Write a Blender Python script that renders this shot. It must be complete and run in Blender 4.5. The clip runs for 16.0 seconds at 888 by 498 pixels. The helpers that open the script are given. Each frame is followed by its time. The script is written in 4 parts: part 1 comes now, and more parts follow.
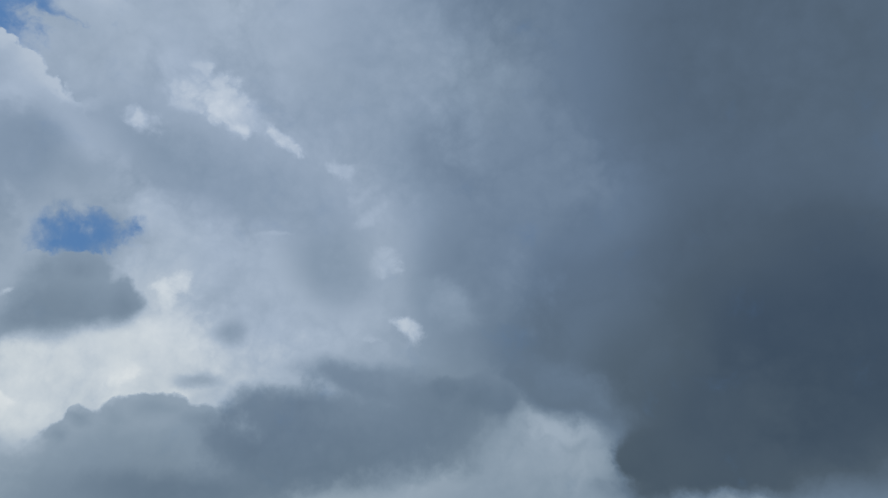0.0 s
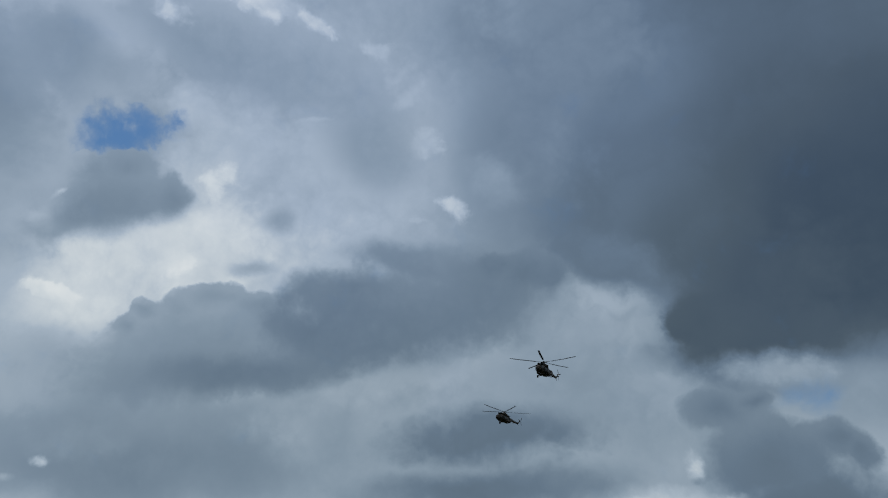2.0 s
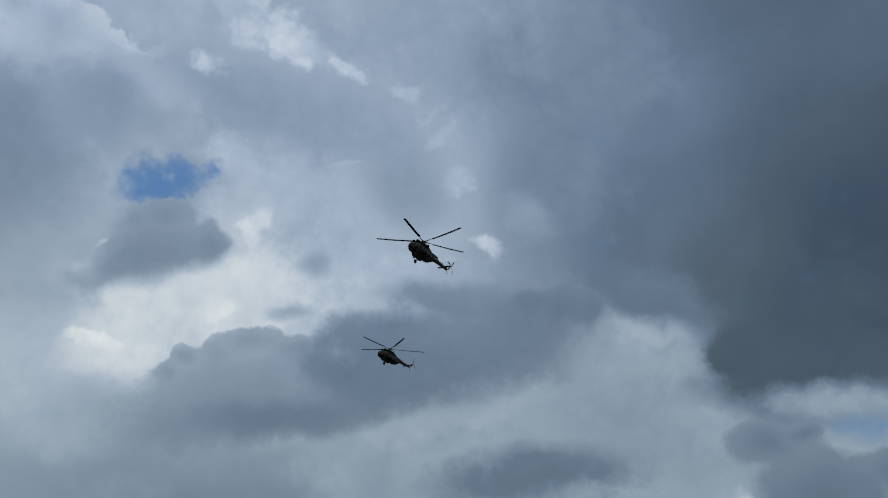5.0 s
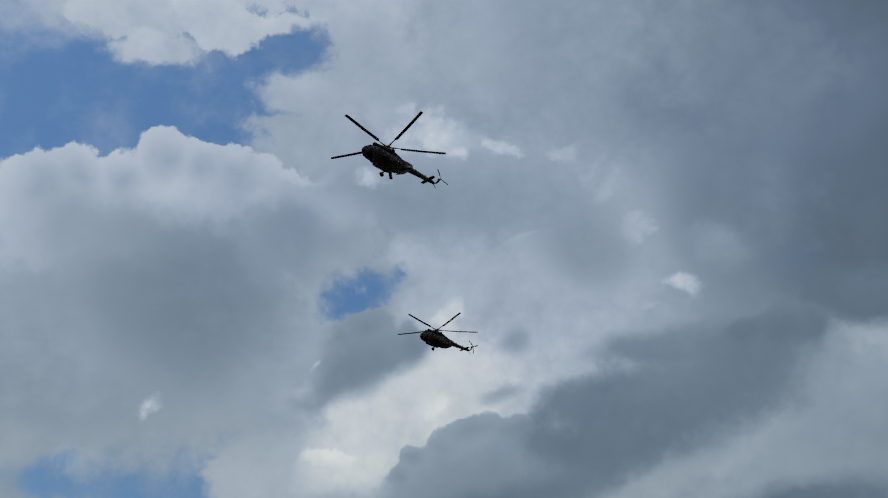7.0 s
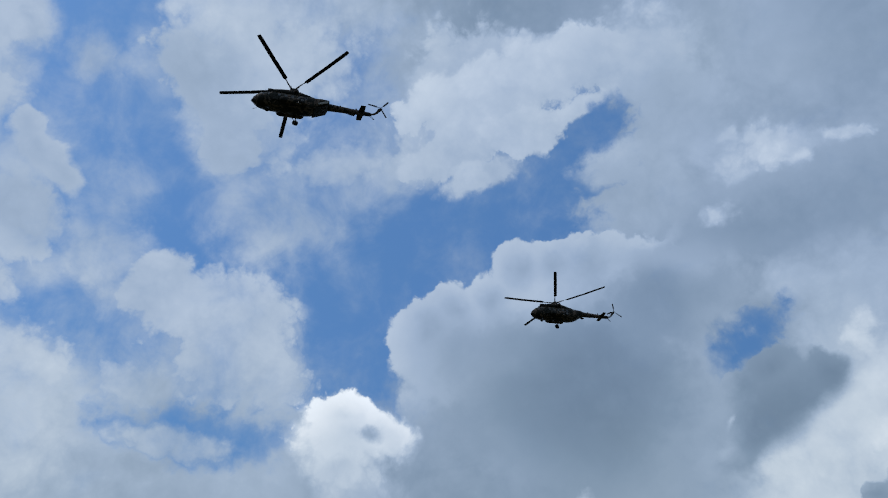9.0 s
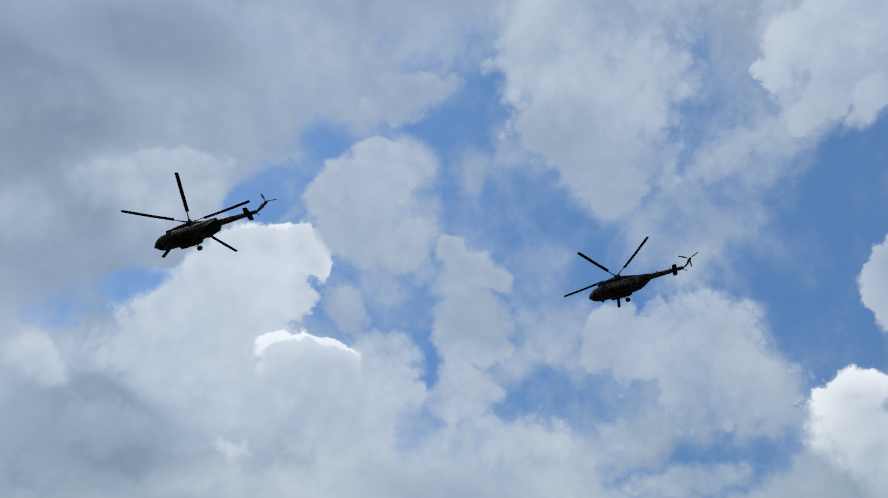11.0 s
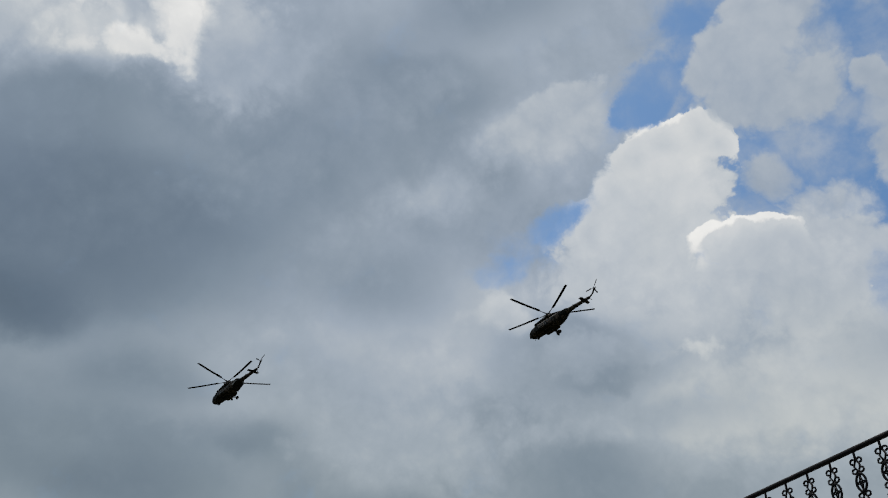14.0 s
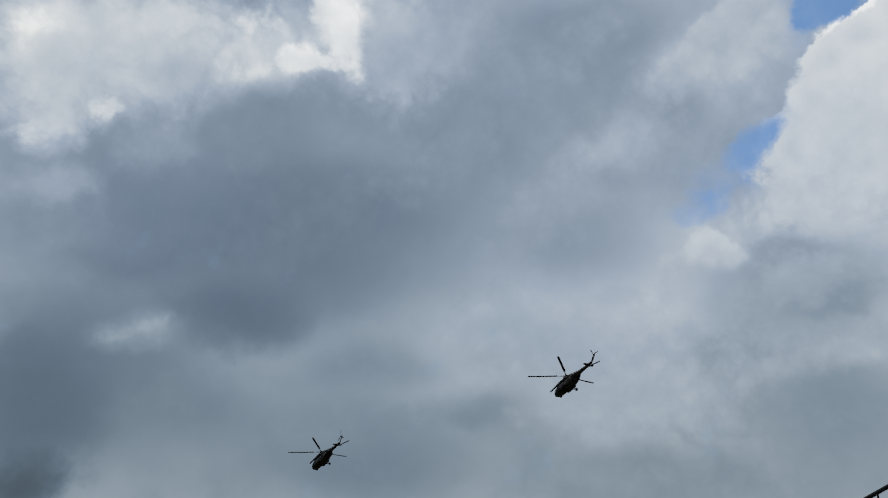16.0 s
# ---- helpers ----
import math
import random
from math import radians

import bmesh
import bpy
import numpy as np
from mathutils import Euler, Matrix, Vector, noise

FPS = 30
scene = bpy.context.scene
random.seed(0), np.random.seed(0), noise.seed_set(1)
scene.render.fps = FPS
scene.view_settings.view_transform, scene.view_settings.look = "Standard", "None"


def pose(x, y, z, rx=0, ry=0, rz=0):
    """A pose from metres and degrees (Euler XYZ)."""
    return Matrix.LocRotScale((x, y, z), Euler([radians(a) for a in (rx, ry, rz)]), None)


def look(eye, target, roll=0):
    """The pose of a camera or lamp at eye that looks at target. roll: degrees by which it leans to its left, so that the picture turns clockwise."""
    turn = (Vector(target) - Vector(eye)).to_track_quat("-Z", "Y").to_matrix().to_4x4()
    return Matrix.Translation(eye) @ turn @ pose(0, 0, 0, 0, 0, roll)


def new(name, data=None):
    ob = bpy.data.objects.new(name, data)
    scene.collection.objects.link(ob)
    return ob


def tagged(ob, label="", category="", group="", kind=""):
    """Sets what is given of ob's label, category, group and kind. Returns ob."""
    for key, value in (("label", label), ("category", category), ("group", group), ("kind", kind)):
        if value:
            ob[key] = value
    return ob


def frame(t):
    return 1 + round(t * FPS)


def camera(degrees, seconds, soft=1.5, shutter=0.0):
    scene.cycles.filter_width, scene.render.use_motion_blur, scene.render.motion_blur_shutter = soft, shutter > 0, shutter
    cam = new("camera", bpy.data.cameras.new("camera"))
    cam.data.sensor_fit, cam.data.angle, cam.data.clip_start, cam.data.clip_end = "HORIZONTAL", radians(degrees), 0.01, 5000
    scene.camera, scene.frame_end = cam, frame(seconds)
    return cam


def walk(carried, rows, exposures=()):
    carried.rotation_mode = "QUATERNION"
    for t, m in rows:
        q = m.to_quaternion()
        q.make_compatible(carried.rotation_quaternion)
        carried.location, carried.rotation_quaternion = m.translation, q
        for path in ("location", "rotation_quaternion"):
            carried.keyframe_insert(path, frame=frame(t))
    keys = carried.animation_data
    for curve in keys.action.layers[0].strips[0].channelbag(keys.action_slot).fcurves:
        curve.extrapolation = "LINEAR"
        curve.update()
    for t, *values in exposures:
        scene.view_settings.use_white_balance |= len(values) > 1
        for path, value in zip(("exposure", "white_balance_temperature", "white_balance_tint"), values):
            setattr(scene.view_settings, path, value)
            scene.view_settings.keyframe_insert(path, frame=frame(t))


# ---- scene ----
cam = camera(57.42, 16.0, soft=1.1)
# seconds, heading (left of +y), tilt above the horizon, roll
TURNS = [
    (0.0, -0.00, 36.00, 6.00),
    (0.5, 0.09, 34.58, 5.58),
    (1.0, 0.58, 32.10, 5.01),
    (1.5, 2.01, 29.01, 4.98),
    (2.0, 2.73, 27.18, 4.35),
    (2.5, 3.19, 26.34, 4.59),
    (3.0, 3.38, 26.45, 4.98),
    (5.5, 7.83, 30.84, 2.97),
    (6.0, 12.57, 31.94, 1.52),
    (6.5, 16.74, 33.04, -0.25),
    (7.0, 21.27, 34.37, -1.36),
    (7.5, 26.39, 37.07, -3.97),
    (8.0, 34.72, 38.11, -3.74),
    (8.5, 44.32, 39.22, -2.55),
    (9.0, 52.20, 40.42, -2.33),
    (9.5, 60.45, 41.23, -1.93),
    (10.0, 67.51, 41.39, -0.93),
    (10.2, 73.61, 42.15, -1.28),
    (12.3, 107.70, 41.36, 1.04),
    (12.5, 111.46, 40.74, 1.83),
    (13.0, 117.83, 38.49, 3.00),
    (13.5, 122.77, 37.22, 2.70),
    (14.0, 128.24, 36.85, 2.48),
    (14.5, 133.83, 36.22, 1.97),
    (15.0, 138.02, 35.61, 1.86),
    (15.5, 142.38, 34.84, 1.58),
    (16.0, 144.81, 33.88, 1.46),
]


def aim(t, yaw, tilt, roll):
    """The camera is held a little higher until it swings round past the house."""
    k = min(1.0, max(0.0, (t - 10.0) / 2.3))
    return pose(0.1 - 0.1 * k, 0, 1.75 - 0.15 * k, 0, 0, yaw) @ pose(0, 0, 0, 90 + tilt) @ pose(0, 0, 0, 0, 0, roll)


walk(cam, [(t, aim(t, a, b, c)) for t, a, b, c in TURNS], [(0.0, 0.06, 6250, 10), (3.2, 0.02, 6250, 10), (5.5, 0.07, 6250, 10), (5.95, -0.13, 6350, 10), (6.3, -0.17, 6350, 10), (6.8, -0.10, 6400, 10), (7.2, -0.02, 6400, 10), (8.0, -0.02, 6250, 10), (8.5, 0.0, 5960, 10), (9.5, 0.03, 5800, 10), (10.2, 0.03, 5750, 10), (12.3, -0.12, 6650, 10), (14.8, -0.11, 6680, 10), (16.0, -0.08, 6520, 10)])

# ---- sky: blue air behind, cloud decks and heaps in front of it ----
SUN_AZ, SUN_EL = 168.0, 62.0


def way(az, el):
    a, e = radians(az), radians(el)
    return Vector((-math.sin(a) * math.cos(e), math.cos(a) * math.cos(e), math.sin(e)))


world = bpy.data.worlds.new("sky")
scene.world = world
world.use_nodes = True
W = world.node_tree
W.nodes.clear()


def node(tree, kind, **given):
    n = tree.nodes.new(kind)
    for key, value in given.items():
        n.inputs[key.replace("_", " ")].default_value = value
    return n


def link(tree, a, b):
    tree.links.new(a, b)


def math_node(tree, op, a, b=None, clamp=False):
    n = tree.nodes.new("ShaderNodeMath")
    n.operation, n.use_clamp = op, clamp
    for i, v in enumerate((a, b)):
        if v is None:
            continue
        if isinstance(v, (int, float)):
            n.inputs[i].default_value = v
        else:
            tree.links.new(v, n.inputs[i])
    return n.outputs[0]


def vec_node(tree, op, a, b=None, scale=None):
    n = tree.nodes.new("ShaderNodeVectorMath")
    n.operation = op
    for i, v in enumerate((a, b)):
        if v is None:
            continue
        if isinstance(v, tuple):
            n.inputs[i].default_value = v
        else:
            tree.links.new(v, n.inputs[i])
    if scale is not None:
        n.inputs["Scale"].default_value = scale
    return n.outputs[1 if op in ("LENGTH", "DOT_PRODUCT", "DISTANCE") else 0]


def fbm(tree, vec, scale, detail, rough, distort=0.0):
    n = node(tree, "ShaderNodeTexNoise", Scale=scale, Detail=detail, Roughness=rough, Distortion=distort)
    tree.links.new(vec, n.inputs["Vector"])
    return n


def step(tree, value, a, b, lo=0.0, hi=1.0):
    n = tree.nodes.new("ShaderNodeMapRange")
    n.interpolation_type = "SMOOTHSTEP"
    for i, v in zip((1, 2, 3, 4), (a, b, lo, hi)):
        n.inputs[i].default_value = v
    tree.links.new(value, n.inputs[0])
    return n.outputs[0]


def mix(tree, f, a, b):
    n = tree.nodes.new("ShaderNodeMix")
    for i, v in ((0, f), (2, a), (3, b)):
        if isinstance(v, (int, float)):
            n.inputs[i].default_value = v
        else:
            tree.links.new(v, n.inputs[i])
    return n.outputs[0]


# the cloudscape: what lies where, laid down in order from the far deck to the near heaps
LAID = []


def patch(az, el, w, h, tilt, shade):
    """A soft lighter or darker stretch of cloud."""
    LAID.append(("patch", az, el, w, h, tilt, shade, shade, 0.55, 1.0, 1.0))


def cloud(az, el, w, h, tilt, top, base, soft=0.15, strength=1.0, ragged=1.0):
    """A heap of cloud with a rim of its own, lit from above."""
    LAID.append(("cloud", az, el, w, h, tilt, top, base, soft, strength, ragged))


def heap(top, base, soft, *lobes):
    """Rounded heads grown together into one cloud, bright along its upper rim and grey within."""
    LAID.append(("heap", lobes, top, base, soft))


def veil(az, el, w, h, tilt, top, base, strength, soft):
    """Thin cloud through which some blue shows."""
    LAID.append(("cloud", az, el, w, h, tilt, top, base, soft, strength, 1.0))


def gap(az, el, w, h, tilt, cover, soft=0.3):
    """A hole through which the blue shows."""
    LAID.append(("gap", az, el, w, h, tilt, cover, cover, soft, 1.0, 1.0))


# region 3
patch(83.7, 43.5, 30.2, 22.0, 6, 0.74)
gap(81.6, 44.4, 20.7, 15.3, 4, 0.05, 0.35)
gap(52.8, 38.3, 12.1, 11.2, 16, 0.05, 0.3)
gap(38.9, 46.3, 4.9, 5.4, -63, 0.05, 0.3)
gap(60.7, 34.1, 4.2, 5.8, -9, 0.05, 0.3)
gap(71.1, 26.8, 7.6, 2.6, -2, 0.15, 0.4)
gap(84.6, 49.2, 5.4, 5.0, 23, 0.3, 0.5)
veil(110.4, 51.5, 14.2, 3.1, 26, 0.68, 0.64, 0.74, 0.2)
veil(94.0, 54.4, 4.1, 2.2, 16, 0.7, 0.68, 0.74, 0.2)
veil(76.1, 56.7, 5.8, 4.9, 1, 0.78, 0.75, 0.74, 0.25)
veil(74.1, 52.1, 5.9, 5.0, -1, 0.78, 0.76, 0.74, 0.25)
veil(73.7, 47.3, 4.0, 4.7, 4, 0.76, 0.74, 0.74, 0.25)
veil(66.2, 56.7, 8.4, 2.6, -7, 0.72, 0.7, 0.74, 0.4)
veil(67.2, 43.1, 6.7, 5.2, -6, 0.7, 0.7, 0.7, 0.55)
veil(63.4, 45.9, 5.9, 2.8, 11, 0.72, 0.7, 0.6, 0.6)
veil(48.3, 51.6, 5.4, 5.5, -22, 0.76, 0.73, 0.74, 0.12)
veil(41.0, 51.5, 4.4, 4.0, -7, 0.76, 0.73, 0.74, 0.12)
veil(52.1, 47.3, 3.9, 2.5, -17, 0.74, 0.72, 0.74, 0.18)
veil(34.5, 51.5, 2.6, 2.0, -34, 0.74, 0.7, 0.74, 0.14)
veil(55.4, 46.0, 3.4, 2.3, 16, 0.72, 0.7, 0.74, 0.3)
veil(51.1, 44.3, 1.5, 1.1, -17, 0.72, 0.7, 0.74, 0.3)
veil(36.0, 44.4, 3.5, 2.5, -19, 0.66, 0.64, 0.45, 0.8)
veil(30.9, 47.9, 3.1, 3.0, -36, 0.68, 0.66, 0.4, 0.8)
veil(71.6, 34.9, 6.5, 3.7, -2, 0.75, 0.74, 0.74, 0.2)
veil(69.4, 31.7, 5.5, 3.5, -13, 0.75, 0.72, 0.74, 0.2)
veil(75.9, 29.6, 3.5, 1.9, -0, 0.72, 0.7, 0.74, 0.4)
veil(89.2, 41.7, 2.3, 3.5, -16, 0.78, 0.74, 0.7, 0.5)
veil(88.4, 37.5, 3.6, 3.1, 8, 0.77, 0.74, 0.74, 0.2)
veil(89.9, 33.4, 3.6, 2.7, 8, 0.75, 0.73, 0.74, 0.25)
veil(95.9, 46.5, 3.1, 5.0, -11, 0.73, 0.71, 0.66, 0.65)
veil(101.1, 49.5, 4.4, 2.2, 45, 0.7, 0.7, 0.6, 0.7)
veil(84.5, 49.0, 4.7, 1.9, 32, 0.74, 0.72, 0.5, 0.6)
veil(80.9, 37.3, 3.9, 3.2, 3, 0.72, 0.7, 0.6, 0.5)
veil(88.9, 28.2, 8.7, 4.4, 11, 0.74, 0.73, 0.74, 0.22)
veil(96.7, 26.5, 8.1, 4.6, 9, 0.74, 0.73, 0.74, 0.25)
veil(73.3, 26.2, 4.6, 1.5, -1, 0.72, 0.7, 0.74, 0.4)
veil(96.8, 35.5, 3.6, 3.4, 13, 0.74, 0.72, 0.74, 0.3)
veil(114.3, 45.7, 2.1, 3.1, 8, 0.74, 0.72, 0.74, 0.2)
veil(86.3, 46.0, 5.5, 1.6, 43, 0.74, 0.72, 0.45, 0.8)
veil(93.0, 42.4, 3.4, 1.3, -29, 0.73, 0.71, 0.5, 0.8)
veil(97.4, 41.6, 2.6, 3.4, 31, 0.72, 0.7, 0.5, 0.8)
veil(82.4, 41.6, 2.4, 3.6, -16, 0.72, 0.7, 0.45, 0.8)
veil(85.6, 35.4, 3.5, 1.6, 26, 0.73, 0.71, 0.5, 0.8)
veil(78.8, 35.0, 2.4, 2.0, 2, 0.72, 0.7, 0.5, 0.8)
# region 4
patch(139.1, 46.2, 23.2, 15.0, 23, 0.69)
patch(145.7, 41.0, 11.4, 6.3, 22, 0.64)
patch(128.4, 48.7, 8.5, 6.1, 31, 0.69)
patch(142.8, 47.9, 4.7, 2.9, -6, 0.73)
patch(152.3, 46.9, 3.7, 3.7, 34, 0.77)
patch(132.5, 49.0, 6.2, 4.2, -2, 0.66)
patch(124.1, 44.1, 7.0, 2.7, 21, 0.71)
patch(116.5, 45.7, 4.4, 1.6, 15, 0.77)
patch(145.2, 35.5, 7.0, 4.3, 23, 0.66)
patch(130.7, 30.8, 17.5, 6.0, 12, 0.77)
patch(86.9, 28.1, 10.8, 7.2, -10, 0.77)
patch(101.8, 25.4, 18.0, 4.8, -2, 0.78)
patch(139.5, 26.6, 6.4, 3.5, 15, 0.78)
patch(110.4, 32.4, 6.3, 3.9, 1, 0.8)
cloud(115.3, 29.5, 5.5, 2.7, -8, 0.62, 0.6, 0.4)
cloud(119.0, 30.4, 3.5, 1.7, 6, 0.64, 0.62, 0.4)
cloud(124.0, 32.6, 1.9, 1.7, 29, 0.8, 0.74, 0.25)
cloud(128.5, 29.2, 2.9, 1.4, 21, 0.75, 0.72, 0.35)
gap(107.5, 47.5, 2.4, 2.2, 14, 0.08, 0.4)
gap(119.2, 37.3, 1.9, 2.3, 24, 0.14, 0.45)
gap(123.3, 35.3, 3.1, 1.2, 6, 0.4, 0.5)
# last stretch
patch(156.8, 38.0, 24.5, 12.6, 11, 0.59)
patch(161.5, 33.7, 14.8, 6.5, 7, 0.51)
patch(162.2, 28.1, 9.4, 3.0, 6, 0.53)
patch(146.1, 42.3, 8.6, 5.1, 4, 0.59)
patch(133.5, 45.7, 9.9, 6.1, -5, 0.6)
patch(146.6, 47.7, 6.5, 3.4, -10, 0.69)
patch(131.7, 37.4, 7.7, 4.7, 15, 0.65)
patch(128.6, 31.2, 8.4, 3.5, 5, 0.73)
patch(169.0, 23.0, 9.1, 6.0, 13, 0.51)
patch(171.6, 21.0, 7.4, 6.9, 13, 0.49)
patch(152.1, 27.1, 6.1, 2.3, 21, 0.63)
patch(152.8, 20.1, 15.3, 4.8, 5, 0.56)
patch(138.8, 26.1, 10.1, 4.3, 10, 0.69)
patch(129.2, 22.8, 8.2, 4.5, -4, 0.69)
patch(141.8, 22.4, 5.4, 2.3, 1, 0.57)
patch(167.2, 25.8, 3.7, 1.6, 24, 0.62)
patch(117.0, 20.2, 7.2, 5.6, -8, 0.61)
patch(117.9, 28.7, 6.9, 4.1, -21, 0.63)
cloud(117.0, 29.3, 4.5, 2.6, -22, 0.6, 0.56, 0.35)
cloud(111.5, 31.6, 4.8, 4.7, -16, 0.77, 0.72, 0.25)
cloud(112.2, 37.0, 4.3, 4.3, -18, 0.85, 0.8, 0.15)
cloud(109.1, 42.6, 2.9, 2.5, -22, 0.93, 0.84, 0.08)
cloud(123.4, 32.6, 1.9, 1.5, 2, 0.8, 0.72, 0.2)
patch(175.7, 43.2, 10.7, 4.9, 26, 0.81)
patch(163.8, 41.9, 5.8, 4.2, 1, 0.56)
patch(177.8, 37.4, 2.8, 2.8, 25, 0.83)
patch(174.5, 38.7, 1.0, 1.4, 44, 0.8)
patch(-179.0, 41.9, 2.7, 2.7, 30, 0.94)
patch(170.7, 38.2, 3.1, 2.9, 20, 0.63)
patch(161.6, 46.0, 8.6, 3.5, 28, 0.83)
patch(164.9, 45.0, 2.6, 1.2, 33, 0.84)
cloud(156.3, 49.4, 1.7, 3.0, -13, 0.94, 0.88, 0.3)
cloud(151.0, 48.1, 3.6, 4.2, -17, 0.74, 0.68, 0.35)
patch(163.6, 47.3, 2.2, 1.5, 18, 0.88)
patch(163.7, 44.4, 2.2, 0.9, 22, 0.88)
patch(161.3, 45.2, 1.5, 0.7, 25, 0.9)
patch(169.8, 46.6, 1.4, 0.7, 22, 0.81)
patch(157.7, 46.2, 0.9, 1.7, 47, 0.96)
# cumulus on the left
cloud(117.4, 46.8, 4.3, 1.4, 28, 0.75, 0.72, 0.16)
gap(109.2, 46.9, 2.4, 2.2, 42, 0.1, 0.4)
gap(103.8, 50.9, 2.4, 2.0, 18, 0.15, 0.5)
gap(89.3, 52.0, 2.3, 3.4, -24, 0.06, 0.4)
gap(119.8, 37.4, 4.3, 1.7, 24, 0.45, 0.5)
gap(101.6, 40.5, 2.4, 3.6, -3, 0.16, 0.4)
cloud(107.9, 40.2, 5.2, 4.4, -9, 0.87, 0.79, 0.12)
cloud(108.0, 43.0, 4.2, 2.0, 7, 0.97, 0.86, 0.06)
cloud(103.6, 43.1, 1.8, 1.8, -2, 0.96, 0.84, 0.06)
cloud(114.9, 38.2, 3.2, 2.4, 16, 0.86, 0.8, 0.14)
cloud(111.7, 35.3, 7.1, 3.9, 3, 0.82, 0.77, 0.25)
cloud(100.2, 32.9, 6.6, 4.7, -3, 0.81, 0.77, 0.25)
cloud(102.4, 35.3, 4.1, 1.8, -2, 0.97, 0.82, 0.05)
cloud(101.9, 34.5, 4.0, 1.9, -2, 0.86, 0.79, 0.1)
cloud(98.0, 48.0, 3.3, 4.5, 19, 0.72, 0.69, 0.6)
cloud(94.8, 49.7, 2.7, 1.9, -29, 0.72, 0.7, 0.6)
cloud(97.9, 44.7, 5.1, 2.8, -6, 0.72, 0.7, 0.4)
cloud(96.3, 33.8, 3.9, 3.1, -5, 0.77, 0.75, 0.3)
# region 1 base (soft patches)
patch(-23.5, 42.9, 26.1, 23.9, -10, 0.4)
patch(-29.1, 28.3, 13.5, 11.6, -8, 0.28)
patch(-30.1, 48.9, 13.2, 8.7, -17, 0.37)
patch(-12.4, 37.3, 8.9, 12.7, -19, 0.42)
patch(-19.7, 28.9, 8.1, 10.4, -15, 0.36)
patch(-6.4, 34.2, 10.7, 12.5, -1, 0.51)
patch(11.6, 33.1, 12.6, 10.0, 9, 0.67)
patch(29.6, 36.5, 12.8, 4.6, 21, 0.57)
patch(15.2, 36.8, 7.5, 4.2, -8, 0.59)
patch(34.8, 29.5, 5.0, 5.6, 22, 0.62)
patch(22.0, 22.2, 14.8, 4.9, 23, 0.76)
patch(29.1, 19.8, 5.9, 3.3, 14, 0.8)
patch(22.0, 25.3, 5.1, 4.6, 13, 0.84)
patch(-12.5, 19.7, 12.1, 7.6, -1, 0.57)
patch(-24.6, 18.4, 7.1, 3.9, -4, 0.58)
patch(6.5, 15.0, 12.2, 4.2, 15, 0.6)
patch(24.3, 11.2, 16.4, 5.0, 9, 0.54)
patch(17.6, 10.7, 10.7, 4.4, 7, 0.53)
patch(-6.5, 11.3, 7.5, 2.2, 3, 0.52)
patch(11.2, 13.7, 4.6, 3.0, 6, 0.62)
patch(3.9, 18.3, 4.7, 1.6, 10, 0.64)
patch(-13.6, 10.8, 4.3, 1.1, 1, 0.72)
# dark mass hard lower edge
cloud(-18.2, 22.9, 5.3, 2.6, -17, 0.4, 0.33, 0.3)
cloud(-23.7, 24.6, 8.8, 4.6, 20, 0.34, 0.28, 0.3)
cloud(-16.2, 21.5, 2.2, 1.1, -3, 0.4, 0.34, 0.2)
cloud(-10.3, 27.1, 6.1, 2.7, -27, 0.45, 0.41, 0.45)
cloud(-10.2, 24.7, 1.7, 0.5, -21, 0.5, 0.48, 0.4)
# region 2
gap(55.6, 41.1, 8.1, 4.0, 16, 0.02, 0.25)
gap(59.9, 35.6, 3.5, 5.3, 17, 0.02, 0.3)
gap(38.2, 46.9, 4.3, 4.2, 25, 0.05, 0.3)
gap(63.7, 45.0, 6.0, 5.5, 24, 0.35, 0.6)
patch(18.2, 49.0, 9.9, 8.3, -10, 0.66)
patch(22.5, 41.2, 8.7, 5.1, -7, 0.65)
patch(13.6, 34.9, 6.5, 4.7, -11, 0.62)
patch(22.7, 28.8, 3.5, 4.3, -6, 0.72)
patch(22.3, 42.4, 2.8, 1.2, 3, 0.72)
patch(15.9, 41.2, 2.0, 0.8, -21, 0.76)
patch(22.7, 43.6, 1.6, 1.2, -7, 0.74)
patch(5.4, 34.8, 1.8, 1.4, -32, 0.72)
patch(2.4, 30.3, 1.4, 0.7, -38, 0.7)
gap(39.9, 17.3, 5.0, 3.8, 10, 0.1, 0.45)
gap(38.4, 19.4, 2.3, 2.5, 11, 0.3, 0.6)
gap(40.1, 18.9, 4.6, 2.5, 5, 0.12, 0.5)
gap(47.6, 17.1, 5.1, 1.4, 7, 0.35, 0.6)
patch(-8.5, 33.9, 9.9, 8.6, -19, 0.5)
patch(-13.3, 30.9, 6.4, 7.6, -21, 0.42)
# top clouds of region 2
cloud(46.4, 51.1, 8.0, 3.3, 12, 0.78, 0.74, 0.12)
cloud(50.9, 47.0, 4.6, 2.2, 14, 0.75, 0.72, 0.16)
cloud(43.5, 48.0, 3.4, 1.9, 9, 0.76, 0.73, 0.12)
cloud(35.0, 52.0, 3.4, 3.0, 3, 0.78, 0.72, 0.12)
cloud(30.1, 50.9, 4.6, 3.8, -1, 0.74, 0.7, 0.3)
cloud(49.8, 44.7, 1.8, 1.3, -19, 0.72, 0.7, 0.3)
cloud(35.3, 44.6, 3.3, 1.6, 3, 0.72, 0.68, 0.35)
cloud(31.5, 42.2, 3.3, 3.0, 15, 0.68, 0.66, 0.4)
patch(21.7, 43.1, 3.1, 1.0, -17, 0.74)
patch(15.2, 40.9, 1.0, 0.5, -21, 0.86)
